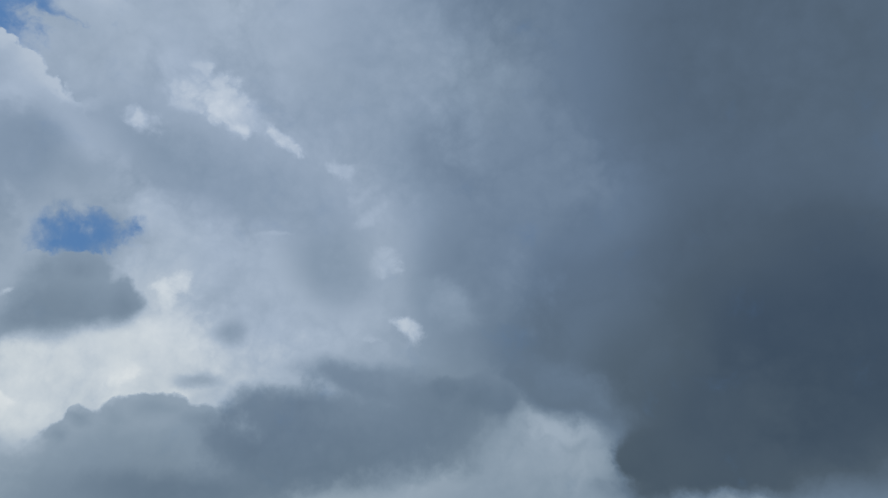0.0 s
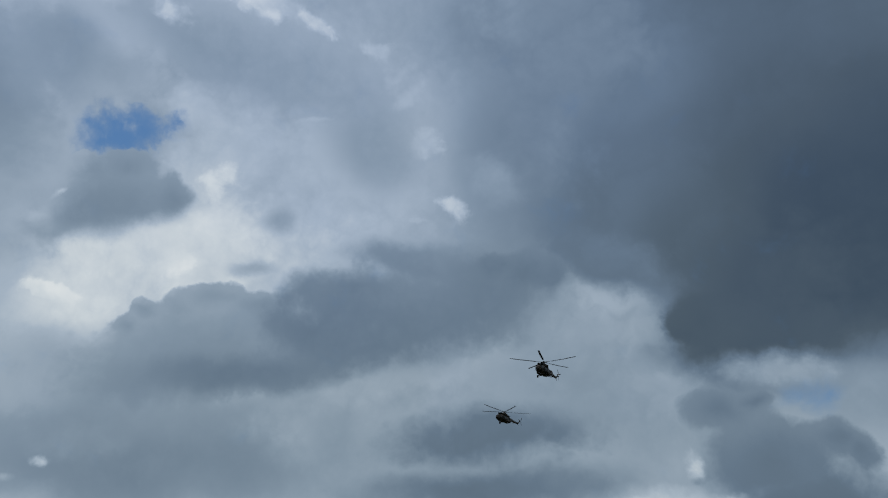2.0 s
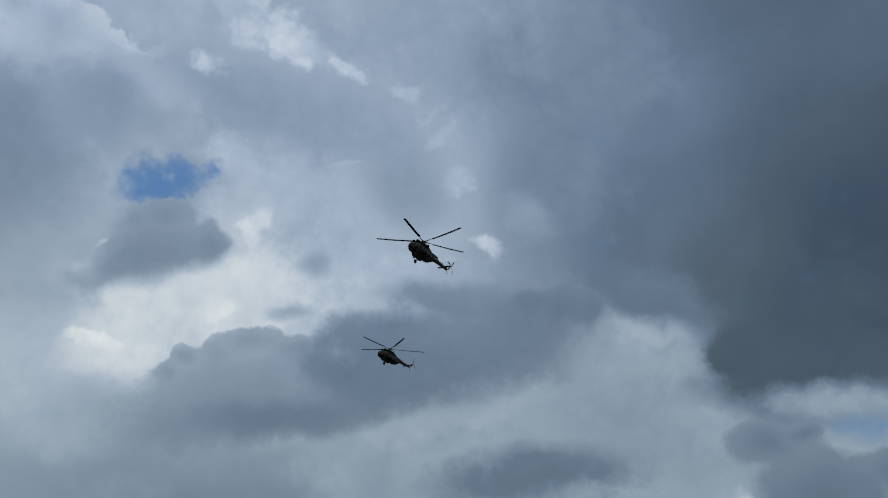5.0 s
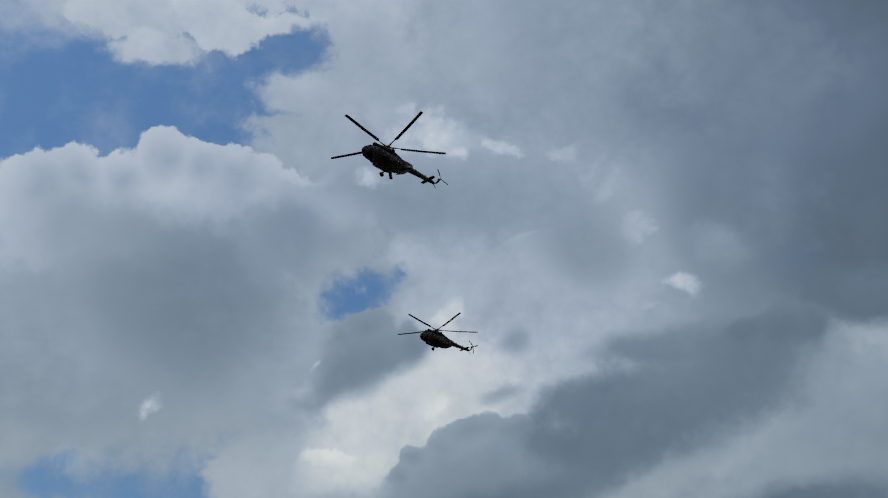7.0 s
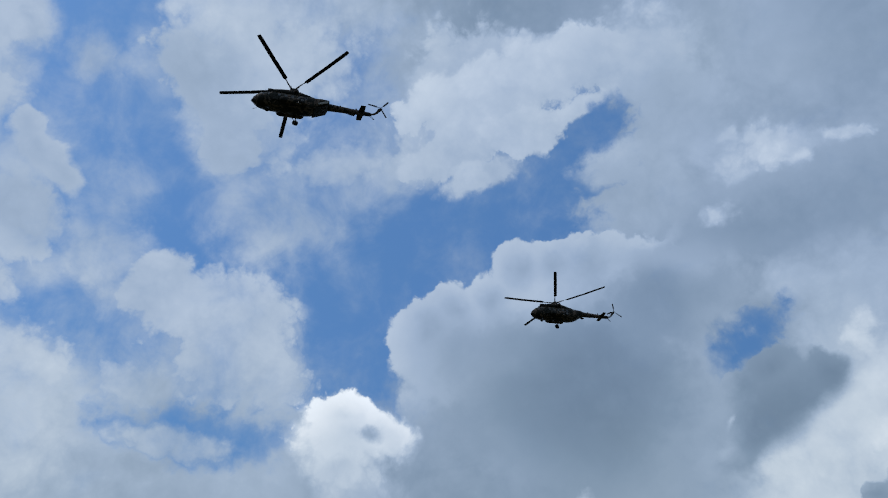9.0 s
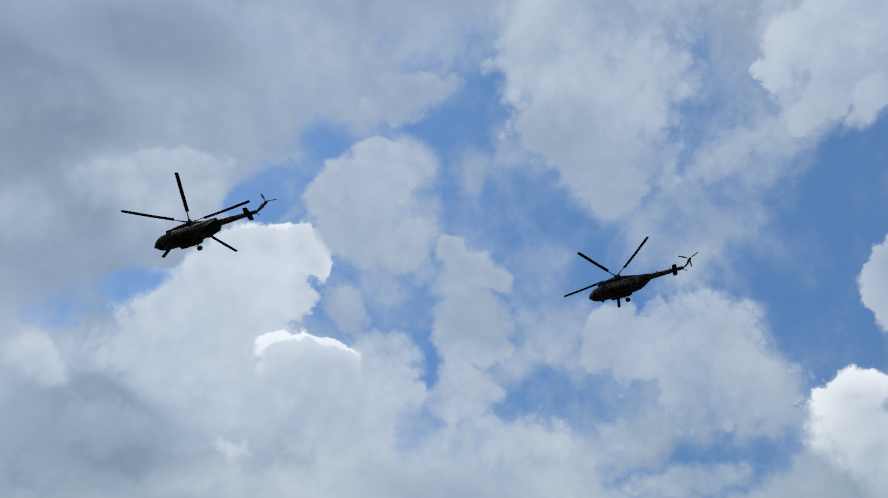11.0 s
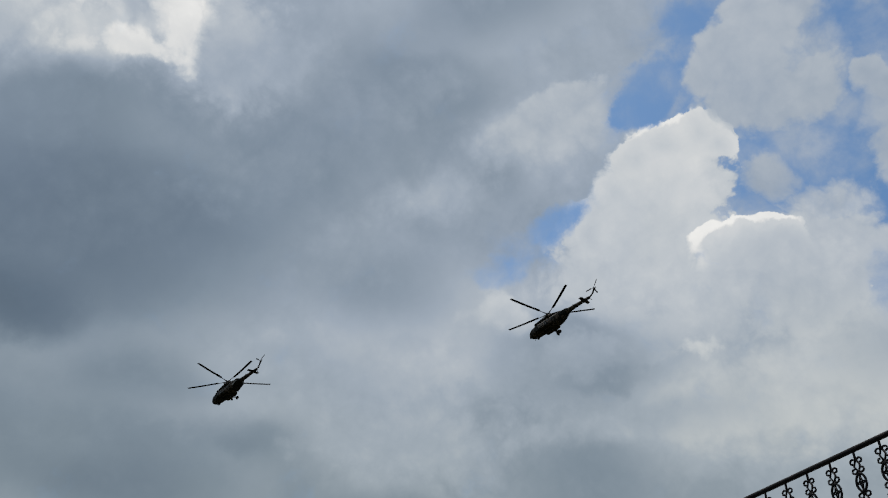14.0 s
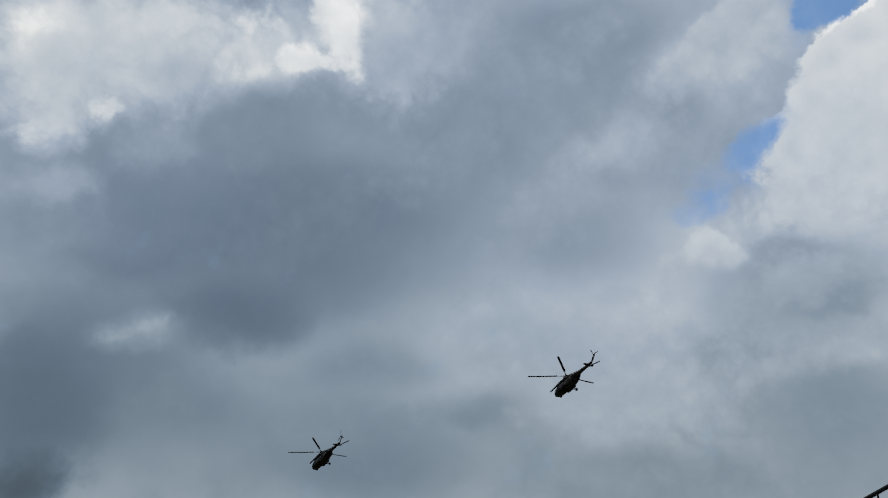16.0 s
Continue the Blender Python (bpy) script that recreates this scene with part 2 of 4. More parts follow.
# broad sheets over the first stretch
patch(-8.4, 48.6, 11.3, 8.6, 0, 0.48)
patch(-4.0, 45.8, 4.7, 6.2, 3, 0.53)
patch(-27.1, 47.3, 10.3, 9.3, -14, 0.38)
patch(-21.9, 32.8, 8.2, 7.5, -6, 0.36)
patch(-29.0, 27.6, 6.5, 6.4, -8, 0.28)
patch(6.8, 48.0, 7.7, 6.8, 11, 0.6)
patch(-10.6, 31.7, 6.6, 6.3, 0, 0.42)
patch(-11.6, 38.0, 2.7, 2.4, -1, 0.46)
patch(-3.4, 34.6, 5.2, 4.8, 4, 0.5)
cloud(27.6, 37.3, 12.2, 3.0, 19, 0.66, 0.6, 0.5)
patch(17.1, 37.7, 6.0, 2.3, 5, 0.61)
patch(24.2, 44.4, 0.5, 0.4, 24, 0.8)
patch(21.8, 43.1, 0.7, 1.9, 6, 0.78)
patch(19.7, 41.0, 1.3, 0.8, -6, 0.84)
patch(14.4, 40.5, 0.8, 0.7, 16, 0.84)
patch(10.4, 40.7, 1.2, 0.8, 13, 0.72)
patch(24.8, 41.6, 1.8, 0.8, -14, 0.74)
patch(31.8, 39.1, 1.3, 0.8, 28, 0.74)
patch(28.9, 39.8, 1.0, 0.5, 26, 0.72)
patch(16.7, 41.4, 1.0, 0.5, -13, 0.76)
patch(7.0, 37.6, 1.6, 0.6, 30, 0.7)
patch(20.4, 32.0, 4.8, 3.8, 14, 0.7)
patch(12.7, 32.2, 6.2, 4.3, 10, 0.68)
patch(23.7, 34.0, 2.9, 2.2, 17, 0.69)
patch(29.7, 15.3, 4.2, 3.2, 13, 0.65)
patch(4.9, 34.3, 1.5, 1.1, -9, 0.74)
patch(2.1, 30.2, 1.7, 1.0, -21, 0.72)
patch(4.8, 29.3, 0.6, 0.4, 6, 0.72)
patch(14.4, 35.1, 1.5, 0.3, 19, 0.69)
patch(9.9, 40.8, 1.2, 0.7, 9, 0.68)
patch(7.2, 38.6, 1.6, 1.5, 7, 0.64)
patch(-0.5, 32.3, 2.8, 1.6, -27, 0.57)
# bright stretch under the hole
patch(25.7, 23.3, 8.0, 2.1, 15, 0.83)
patch(29.9, 19.4, 3.6, 1.6, 15, 0.82)
patch(20.2, 24.1, 3.0, 2.7, 12, 0.79)
cloud(31.2, 19.6, 1.5, 0.9, 16, 0.86, 0.8, 0.2)
gap(29.9, 31.0, 5.6, 2.0, 15, 0.0, 0.35)
gap(27.5, 31.5, 2.6, 1.3, 18, 0.05, 0.5)
gap(32.6, 30.0, 1.6, 0.6, 21, 0.2, 0.5)
cloud(35.9, 25.7, 2.5, 1.9, 21, 0.66, 0.63, 0.4)
patch(21.1, 29.5, 1.3, 0.9, 14, 0.8)
patch(32.9, 24.4, 2.2, 0.8, 19, 0.74)
cloud(31.8, 23.9, 2.3, 0.8, 18, 0.62, 0.58, 0.4)
heap(0.57, 0.48, 0.16, (27.6, 26.9, 4.0, 2.5, 13), (30.3, 28.1, 1.7, 1.2, 19), (27.8, 29.1, 2.1, 1.3, 18), (23.9, 27.7, 1.5, 1.8, 15), (30.2, 25.4, 1.8, 1.5, 18))
patch(31.8, 26.1, 0.7, 0.3, 40, 0.8)
patch(22.6, 25.4, 1.1, 0.5, 40, 0.82)
cloud(15.8, 27.3, 1.0, 0.9, 11, 0.58, 0.57, 0.8)
cloud(17.3, 24.0, 1.8, 0.5, 11, 0.66, 0.64, 0.5)
# long dark band
cloud(18.4, 17.8, 10.9, 3.1, 14, 0.58, 0.5, 0.4)
heap(0.61, 0.51, 0.12, (19.7, 18.4, 6.9, 3.2, 15), (19.4, 21.6, 2.5, 1.3, 11), (21.6, 20.7, 1.3, 1.1, 12), (23.7, 20.1, 1.3, 1.1, 12), (24.8, 18.7, 1.1, 1.0, 12), (16.7, 21.6, 1.9, 1.2, 10))
patch(20.8, 16.2, 5.7, 1.9, 10, 0.54)
patch(16.6, 16.9, 8.5, 1.8, 12, 0.46)
cloud(5.7, 22.0, 9.2, 3.5, 10, 0.5, 0.46, 0.4)
cloud(12.6, 23.3, 2.2, 1.2, 9, 0.51, 0.49, 0.6)
cloud(4.0, 26.0, 6.0, 1.6, -1, 0.52, 0.5, 0.45)
patch(9.0, 21.1, 4.7, 2.0, 7, 0.46)
heap(0.49, 0.43, 0.2, (-3.4, 25.8, 2.8, 1.7, -12), (-5.6, 25.5, 1.3, 1.4, 1), (-1.6, 26.4, 1.6, 1.0, 3))
patch(11.5, 15.1, 6.5, 1.6, 19, 0.6)
patch(7.7, 17.0, 4.7, 1.3, 22, 0.63)
patch(-0.5, 19.5, 4.3, 0.9, 9, 0.62)
patch(9.1, 12.9, 2.7, 3.0, 6, 0.57)
# light gap before the dark mass
patch(-9.6, 21.6, 5.7, 3.1, 0, 0.61)
patch(-10.9, 24.1, 4.2, 1.3, -6, 0.67)
patch(-6.3, 17.1, 2.3, 0.6, 2, 0.62)
patch(-7.5, 18.7, 0.8, 1.5, 1, 0.58)
gap(-12.5, 22.7, 2.2, 0.8, -1, 0.62, 0.8)
patch(-25.8, 27.2, 7.1, 8.5, -9, 0.28)
patch(-16.9, 27.3, 5.4, 5.7, -4, 0.36)
heap(0.34, 0.31, 0.3, (-20.5, 20.4, 6.5, 2.9, 5), (-16.8, 22.2, 2.9, 1.9, 3), (-15.2, 21.4, 1.5, 1.1, -2))
patch(-22.5, 25.0, 5.7, 4.4, -6, 0.31)
cloud(-10.5, 26.5, 4.2, 2.3, -22, 0.46, 0.43, 0.5)
# low clouds
patch(-21.7, 18.8, 5.7, 1.8, -3, 0.6)
patch(-13.5, 17.6, 4.0, 2.3, 0, 0.6)
gap(-22.9, 16.8, 2.6, 1.8, -3, 0.55, 0.7)
heap(0.5, 0.4, 0.2, (-20.4, 13.2, 4.3, 2.8, -9), (-17.5, 16.1, 2.6, 1.5, -13), (-19.5, 16.6, 1.2, 0.9, -2), (-24.2, 14.1, 1.9, 1.4, -2), (-25.4, 13.4, 1.1, 1.4, -2), (-22.5, 10.8, 5.1, 2.0, 0))
patch(-15.6, 13.2, 0.9, 1.4, -26, 0.74)
patch(-12.0, 10.6, 2.9, 0.7, 2, 0.76)
patch(-17.8, 11.0, 1.7, 0.6, 1, 0.68)
patch(-15.6, 12.2, 0.8, 0.4, 1, 0.5)
cloud(-1.6, 14.5, 7.7, 2.0, 7, 0.45, 0.43, 0.45)
patch(-1.0, 10.7, 9.8, 1.7, 4, 0.43)
patch(22.3, 10.1, 9.2, 2.5, 9, 0.5)
patch(26.1, 11.1, 3.6, 1.3, 10, 0.54)
patch(27.4, 9.6, 0.8, 0.4, 20, 0.7)
patch(29.3, 8.3, 0.9, 0.4, 9, 0.62)
# blue and lit heaps above the big cloud
gap(47.5, 42.4, 8.3, 3.4, 12, 0.04, 0.3)
cloud(48.7, 45.4, 3.6, 1.2, 14, 0.77, 0.73, 0.3, 0.8)
cloud(37.3, 49.0, 2.5, 0.7, 15, 0.76, 0.74, 0.3)
cloud(33.6, 44.7, 4.3, 2.3, -4, 0.73, 0.68, 0.35, 0.85)
cloud(27.9, 47.0, 3.4, 4.1, 7, 0.72, 0.68, 0.4)
patch(22.0, 42.2, 4.7, 1.2, -15, 0.76)
patch(15.7, 41.0, 2.2, 0.7, -22, 0.78)
patch(24.9, 44.4, 0.9, 0.5, 5, 0.74)
patch(22.6, 43.1, 0.7, 1.2, 3, 0.77)
patch(5.0, 35.2, 1.5, 1.0, -8, 0.72)
patch(1.9, 30.2, 1.5, 0.8, -24, 0.73)
patch(4.5, 29.4, 1.0, 0.4, -7, 0.68)
patch(43.9, 21.4, 1.6, 2.0, -40, 0.74)
patch(46.6, 18.5, 2.2, 1.4, 9, 0.7)
gap(42.1, 17.2, 6.0, 2.7, -5, 0.1, 0.35)
cloud(35.1, 18.9, 3.6, 4.3, 5, 0.72, 0.68, 0.4)
cloud(30.4, 19.7, 2.0, 0.8, 4, 0.88, 0.82, 0.16)
patch(27.1, 21.7, 4.6, 1.7, 3, 0.8)
patch(21.4, 25.1, 2.2, 2.7, 1, 0.81)
patch(19.9, 29.8, 1.0, 0.9, 1, 0.79)
patch(22.2, 23.4, 2.0, 1.2, 1, 0.86)
patch(36.6, 22.4, 4.7, 2.2, 7, 0.67)
patch(45.1, 24.5, 5.6, 2.2, 12, 0.61)
patch(-7.0, 18.4, 5.6, 3.1, -9, 0.57)
# big cloud
gap(50.5, 41.8, 8.0, 2.3, 11, 0.02, 0.3)
gap(59.5, 34.5, 2.5, 4.1, 11, 0.03, 0.3)
gap(35.2, 47.7, 2.2, 1.9, 21, 0.03, 0.3)
heap(0.75, 0.54, 0.07, (43.6, 28.4, 10.7, 10.2, 1), (51.7, 33.1, 4.2, 4.5, 6), (53.9, 34.4, 2.6, 2.7, 7), (51.6, 35.8, 2.3, 2.4, 6), (45.0, 38.2, 2.3, 2.5, 3), (42.0, 38.3, 2.5, 2.3, 1), (39.0, 37.9, 3.2, 2.9, -1), (47.9, 36.5, 2.3, 2.0, 4), (35.0, 36.5, 3.6, 3.2, -4))
cloud(31.8, 34.7, 4.4, 4.0, -15, 0.66, 0.62, 0.4)
cloud(51.9, 25.5, 4.7, 4.8, 4, 0.62, 0.58, 0.3)
cloud(50.3, 22.6, 7.6, 3.3, 2, 0.61, 0.58, 0.3)
patch(42.8, 30.0, 8.9, 5.0, 0, 0.55)
patch(45.7, 33.4, 5.8, 2.7, 2, 0.6)
patch(47.5, 22.7, 6.7, 2.2, 1, 0.6)
patch(32.4, 37.6, 4.0, 1.2, -5, 0.66)
cloud(23.6, 38.6, 7.4, 2.4, -11, 0.62, 0.58, 0.5)
patch(30.3, 34.6, 2.8, 1.6, -6, 0.6)
patch(43.0, 22.2, 0.8, 1.5, -20, 0.78)
patch(22.7, 42.1, 2.4, 1.2, -22, 0.8)
patch(16.1, 41.3, 2.5, 0.5, -25, 0.76)
patch(27.5, 39.5, 1.6, 1.0, -8, 0.74)
patch(8.0, 39.1, 1.1, 1.5, -22, 0.66)
patch(5.0, 34.9, 1.5, 1.0, -22, 0.69)
patch(2.7, 30.4, 1.4, 0.6, -22, 0.76)
patch(9.3, 33.9, 4.2, 3.4, -19, 0.58)
cloud(8.9, 22.8, 5.0, 1.9, -2, 0.49, 0.46, 0.55)
patch(11.7, 20.2, 5.6, 2.1, -12, 0.46)
patch(24.0, 24.1, 3.4, 1.5, 16, 0.8)
patch(27.7, 22.3, 3.0, 1.0, 3, 0.82)
patch(20.8, 28.6, 1.1, 1.5, -11, 0.8)
# small bright heap beside it
cloud(59.4, 23.8, 3.7, 2.1, 7, 0.74, 0.7, 0.4)
heap(0.97, 0.74, 0.1, (60.2, 27.3, 3.8, 3.0, 8), (60.6, 28.7, 2.9, 2.1, 9), (57.7, 27.6, 2.5, 1.4, -13))
patch(58.4, 27.4, 1.5, 0.9, 7, 0.64)
patch(60.5, 25.4, 2.0, 1.1, 8, 0.74)
patch(56.5, 26.6, 1.1, 1.1, 6, 0.82)
patch(-8.5, 41.8, 4.2, 5.2, -29, 0.5)
patch(-1.3, 24.2, 3.9, 3.5, -16, 0.47)
cloud(70.7, 52.4, 7.4, 4.1, 13, 0.76, 0.73, 0.4, 0.8)
cloud(71.7, 47.6, 4.5, 4.2, 12, 0.75, 0.72, 0.4, 0.7)
cloud(62.4, 46.2, 4.3, 2.0, 5, 0.73, 0.7, 0.5, 0.65)
# sheet and openings on the far side
patch(40.1, 29.6, 6.6, 7.1, -15, 0.52)
patch(34.7, 34.5, 3.5, 3.2, -21, 0.57)
patch(28.4, 46.8, 4.1, 3.8, -32, 0.66)
patch(33.7, 42.4, 4.0, 2.2, -25, 0.66)
patch(158.3, 33.3, 9.1, 7.0, 9, 0.49)
patch(160.4, 28.2, 5.2, 2.7, 9, 0.45)
patch(162.8, 40.5, 4.1, 3.4, 13, 0.55)
patch(172.7, 19.8, 5.3, 5.5, 12, 0.43)
patch(172.5, 15.0, 3.6, 2.6, 9, 0.36)
patch(151.6, 36.7, 7.9, 3.6, 6, 0.51)
patch(168.5, 29.9, 5.9, 1.9, 14, 0.5)
patch(167.2, 25.9, 2.7, 0.8, 28, 0.66)
patch(175.7, 30.8, 3.9, 2.2, 19, 0.58)
patch(144.2, 41.1, 5.1, 3.1, 1, 0.56)
patch(130.0, 48.4, 5.2, 2.2, -10, 0.56)
patch(124.5, 41.6, 3.3, 1.9, -12, 0.57)
patch(138.7, 45.7, 4.7, 2.7, -3, 0.62)
patch(131.3, 40.1, 6.1, 2.7, -7, 0.62)
patch(134.0, 34.0, 6.6, 3.2, -5, 0.62)
patch(150.9, 25.3, 7.0, 2.7, 4, 0.57)
patch(163.1, 21.3, 5.4, 2.9, 8, 0.52)
patch(149.8, 18.5, 7.6, 2.2, 3, 0.52)
patch(142.5, 22.1, 2.7, 1.1, 1, 0.54)
patch(139.4, 27.5, 4.7, 2.4, -1, 0.68)
patch(131.1, 23.7, 7.1, 2.7, -4, 0.71)
patch(129.2, 28.5, 3.4, 1.2, -6, 0.74)
patch(117.2, 20.4, 4.1, 4.9, -9, 0.57)
patch(129.8, 18.4, 7.9, 1.8, -3, 0.58)
cloud(116.5, 29.7, 4.0, 2.9, -13, 0.58, 0.55, 0.35)
patch(177.4, 41.0, 6.2, 4.2, 24, 0.8)
patch(-178.0, 42.1, 1.6, 1.2, 29, 0.94)
patch(174.4, 38.8, 1.1, 0.9, 52, 0.88)
patch(178.8, 36.2, 1.6, 0.9, 23, 0.86)
patch(171.7, 45.8, 4.9, 1.8, 21, 0.84)
patch(175.9, 33.4, 3.9, 1.8, 20, 0.66)
patch(170.5, 42.6, 2.5, 1.8, 20, 0.72)
cloud(150.8, 47.7, 4.6, 4.1, 6, 0.75, 0.7, 0.5)
cloud(158.9, 45.8, 3.0, 1.1, 12, 0.95, 0.9, 0.25)
cloud(155.4, 48.1, 1.9, 3.1, 9, 0.96, 0.92, 0.3)
patch(164.2, 47.1, 1.5, 0.9, 16, 0.88)
cloud(150.1, 47.4, 2.3, 3.4, 5, 0.76, 0.7, 0.4)
patch(159.9, 47.7, 0.8, 1.5, 13, 0.72)
patch(143.0, 41.0, 7.7, 4.0, 24, 0.59)
patch(124.4, 53.9, 7.6, 3.0, 12, 0.6)
patch(145.8, 48.2, 4.7, 2.1, 29, 0.7)
patch(119.7, 44.7, 5.9, 2.8, 8, 0.75)
patch(129.9, 48.4, 5.6, 2.3, 16, 0.62)
patch(128.9, 40.6, 6.4, 2.3, 13, 0.7)
gap(83.1, 45.7, 4.9, 3.3, -9, 0.1, 0.5)
gap(76.8, 43.1, 2.7, 2.1, -55, 0.12, 0.5)
gap(88.5, 51.9, 2.6, 2.9, -17, 0.04, 0.4)
gap(102.9, 50.5, 2.3, 1.4, 20, 0.12, 0.5)
gap(83.1, 40.6, 3.2, 1.5, -39, 0.25, 0.6)
gap(109.6, 46.0, 2.4, 1.7, 1, 0.05, 0.3)
gap(117.9, 38.4, 2.5, 1.4, 31, 0.08, 0.4)
gap(122.6, 35.3, 2.6, 1.0, 24, 0.4, 0.5)
gap(93.6, 31.2, 1.8, 1.9, -8, 0.35, 0.6)
heap(0.74, 0.7, 0.25, (98.8, 45.9, 3.3, 3.1, -7), (100.8, 48.4, 1.9, 1.9, -6), (96.6, 48.8, 2.3, 1.9, -9), (98.0, 50.5, 1.9, 1.4, -9), (94.3, 43.8, 1.8, 1.8, -10), (103.3, 47.0, 1.6, 1.6, -4))
heap(0.73, 0.68, 0.3, (88.5, 42.3, 2.2, 1.6, -14), (90.2, 43.4, 1.3, 1.1, -13), (86.3, 41.3, 1.4, 1.1, -15))
cloud(88.1, 38.5, 3.3, 2.3, -13, 0.69, 0.67, 0.35, 0.85)
cloud(75.4, 50.1, 5.9, 3.1, -27, 0.71, 0.68, 0.25)
cloud(72.7, 46.1, 2.5, 2.4, -28, 0.69, 0.68, 0.3)
cloud(87.3, 49.0, 1.8, 1.9, -17, 0.66, 0.66, 0.6, 0.6)
cloud(76.6, 36.2, 2.2, 3.5, -20, 0.73, 0.71, 0.25)
cloud(99.8, 39.2, 2.3, 2.0, -6, 0.7, 0.68, 0.4, 0.8)
# tall white heap
heap(0.87, 0.77, 0.08, (110.0, 38.4, 4.6, 5.2, 1), (110.7, 42.4, 2.0, 1.8, 1), (108.0, 43.0, 2.0, 1.5, -1), (104.9, 43.3, 1.6, 1.6, -3), (103.4, 42.2, 1.3, 1.4, -4), (113.1, 40.1, 1.5, 1.6, 3), (115.0, 37.6, 1.4, 1.8, 4))
heap(0.98, 0.97, 0.06, (104.4, 35.3, 2.3, 1.7, -2), (105.8, 36.0, 1.2, 1.2, -1), (101.4, 35.8, 2.0, 1.2, -4))
heap(0.86, 0.8, 0.08, (103.3, 34.8, 2.7, 1.8, -3), (100.8, 35.0, 2.1, 1.4, -4), (105.0, 35.3, 1.3, 1.3, -2))
cloud(101.1, 32.6, 5.0, 3.5, -4, 0.79, 0.75, 0.2)
cloud(107.6, 30.9, 4.7, 3.1, 0, 0.79, 0.74, 0.3)
heap(0.82, 0.74, 0.35, (123.3, 32.5, 1.5, 1.3, 8), (121.8, 31.9, 1.0, 0.9, 7))
cloud(126.1, 31.9, 1.1, 0.8, 10, 0.76, 0.72, 0.3)
cloud(117.5, 29.4, 5.8, 2.5, 5, 0.68, 0.64, 0.5)
patch(108.1, 28.9, 2.3, 0.9, 0, 0.84)
patch(128.4, 28.9, 2.6, 1.1, 10, 0.74)
patch(138.6, 27.2, 3.6, 2.1, 15, 0.68)
patch(132.6, 23.4, 6.8, 1.8, 11, 0.69)
patch(91.3, 26.5, 7.0, 2.9, -7, 0.69)
patch(114.5, 24.6, 9.5, 1.5, 3, 0.7)


def frame_of(az, el, tilt):
    d = way(az, el)
    right = Vector((math.cos(radians(az)), math.sin(radians(az)), 0))
    up = right.cross(d)
    c, s = math.cos(radians(tilt)), math.sin(radians(tilt))
    return d, c * right + s * up, c * up - s * right


def reaches(item, lo, hi):
    """Whether a cloud touches the sector of headings from lo to hi."""
    if item[0] == "heap":
        return any(reaches(("cloud", *lobe, 0, 0, item[4]), lo, hi) for lobe in item[1])
    d, u, v = frame_of(item[1], item[2], item[5])
    grow = 1.35 if item[0] == "patch" else 1 + item[8]
    a, b = radians(item[3]) * grow + 0.05, radians(item[4]) * grow + 0.05
    for r in (0.0, 0.5, 1.0):
        for k in range(24):
            q = d + u * (a * r * math.cos(k * math.pi / 12)) + v * (b * r * math.sin(k * math.pi / 12))
            x = math.degrees(math.atan2(-q.x, q.y))
            if x < -120:
                x += 360
            if lo <= x <= hi or math.hypot(q.x, q.y) < 0.12:
                return True
    return False


def linear(c):
    return tuple((v / 255 / 12.92 if v / 255 < 0.04 else ((v / 255 + 0.055) / 1.055) ** 2.4) for v in c) + (1.0,)


GREYS = ((0.22, (50, 66, 84)), (0.34, (76, 90, 103)), (0.45, (100, 117, 135)), (0.56, (130, 146, 162)), (0.68, (163, 176, 190)), (0.80, (199, 206, 211)), (0.90, (226, 228, 227)), (1.0, (250, 250, 246)))


RAGGED = {"patch": 0.42, "cloud": 0.6, "gap": 0.7}


def after(g, last, warp):
    """The warped direction, taken up once what lies behind is laid down."""
    at = g.nodes.new("ShaderNodeVectorMath")
    at.operation = "MULTIPLY_ADD"
    g.links.new(last, at.inputs[0])
    at.inputs[1].default_value = (1e-9, 1e-9, 1e-9)
    g.links.new(warp, at.inputs[2])
    return at.outputs[0]


def lobe_at(g, at, lobe):
    """Where a direction lies within a lobe, whose rim is at length one."""
    az, el, w, h, tilt = lobe
    d, u, v = frame_of(az, el, tilt)
    n = g.nodes.new("ShaderNodeMapping")
    n.vector_type = "TEXTURE"
    n.inputs["Location"].default_value = d
    n.inputs["Rotation"].default_value = Matrix((u, v, u.cross(v))).transposed().to_euler("XYZ")
    n.inputs["Scale"].default_value = (radians(w), radians(h), radians(max(w, h)))
    g.links.new(at, n.inputs["Vector"])
    return n.outputs[0]


def rim_of(g, there, edge, ragged):
    rim = g.nodes.new("ShaderNodeMath")
    rim.operation = "MULTIPLY_ADD"
    g.links.new(edge, rim.inputs[0])
    rim.inputs[1].default_value = ragged
    g.links.new(vec_node(g, "LENGTH", there), rim.inputs[2])
    return rim.outputs[0]


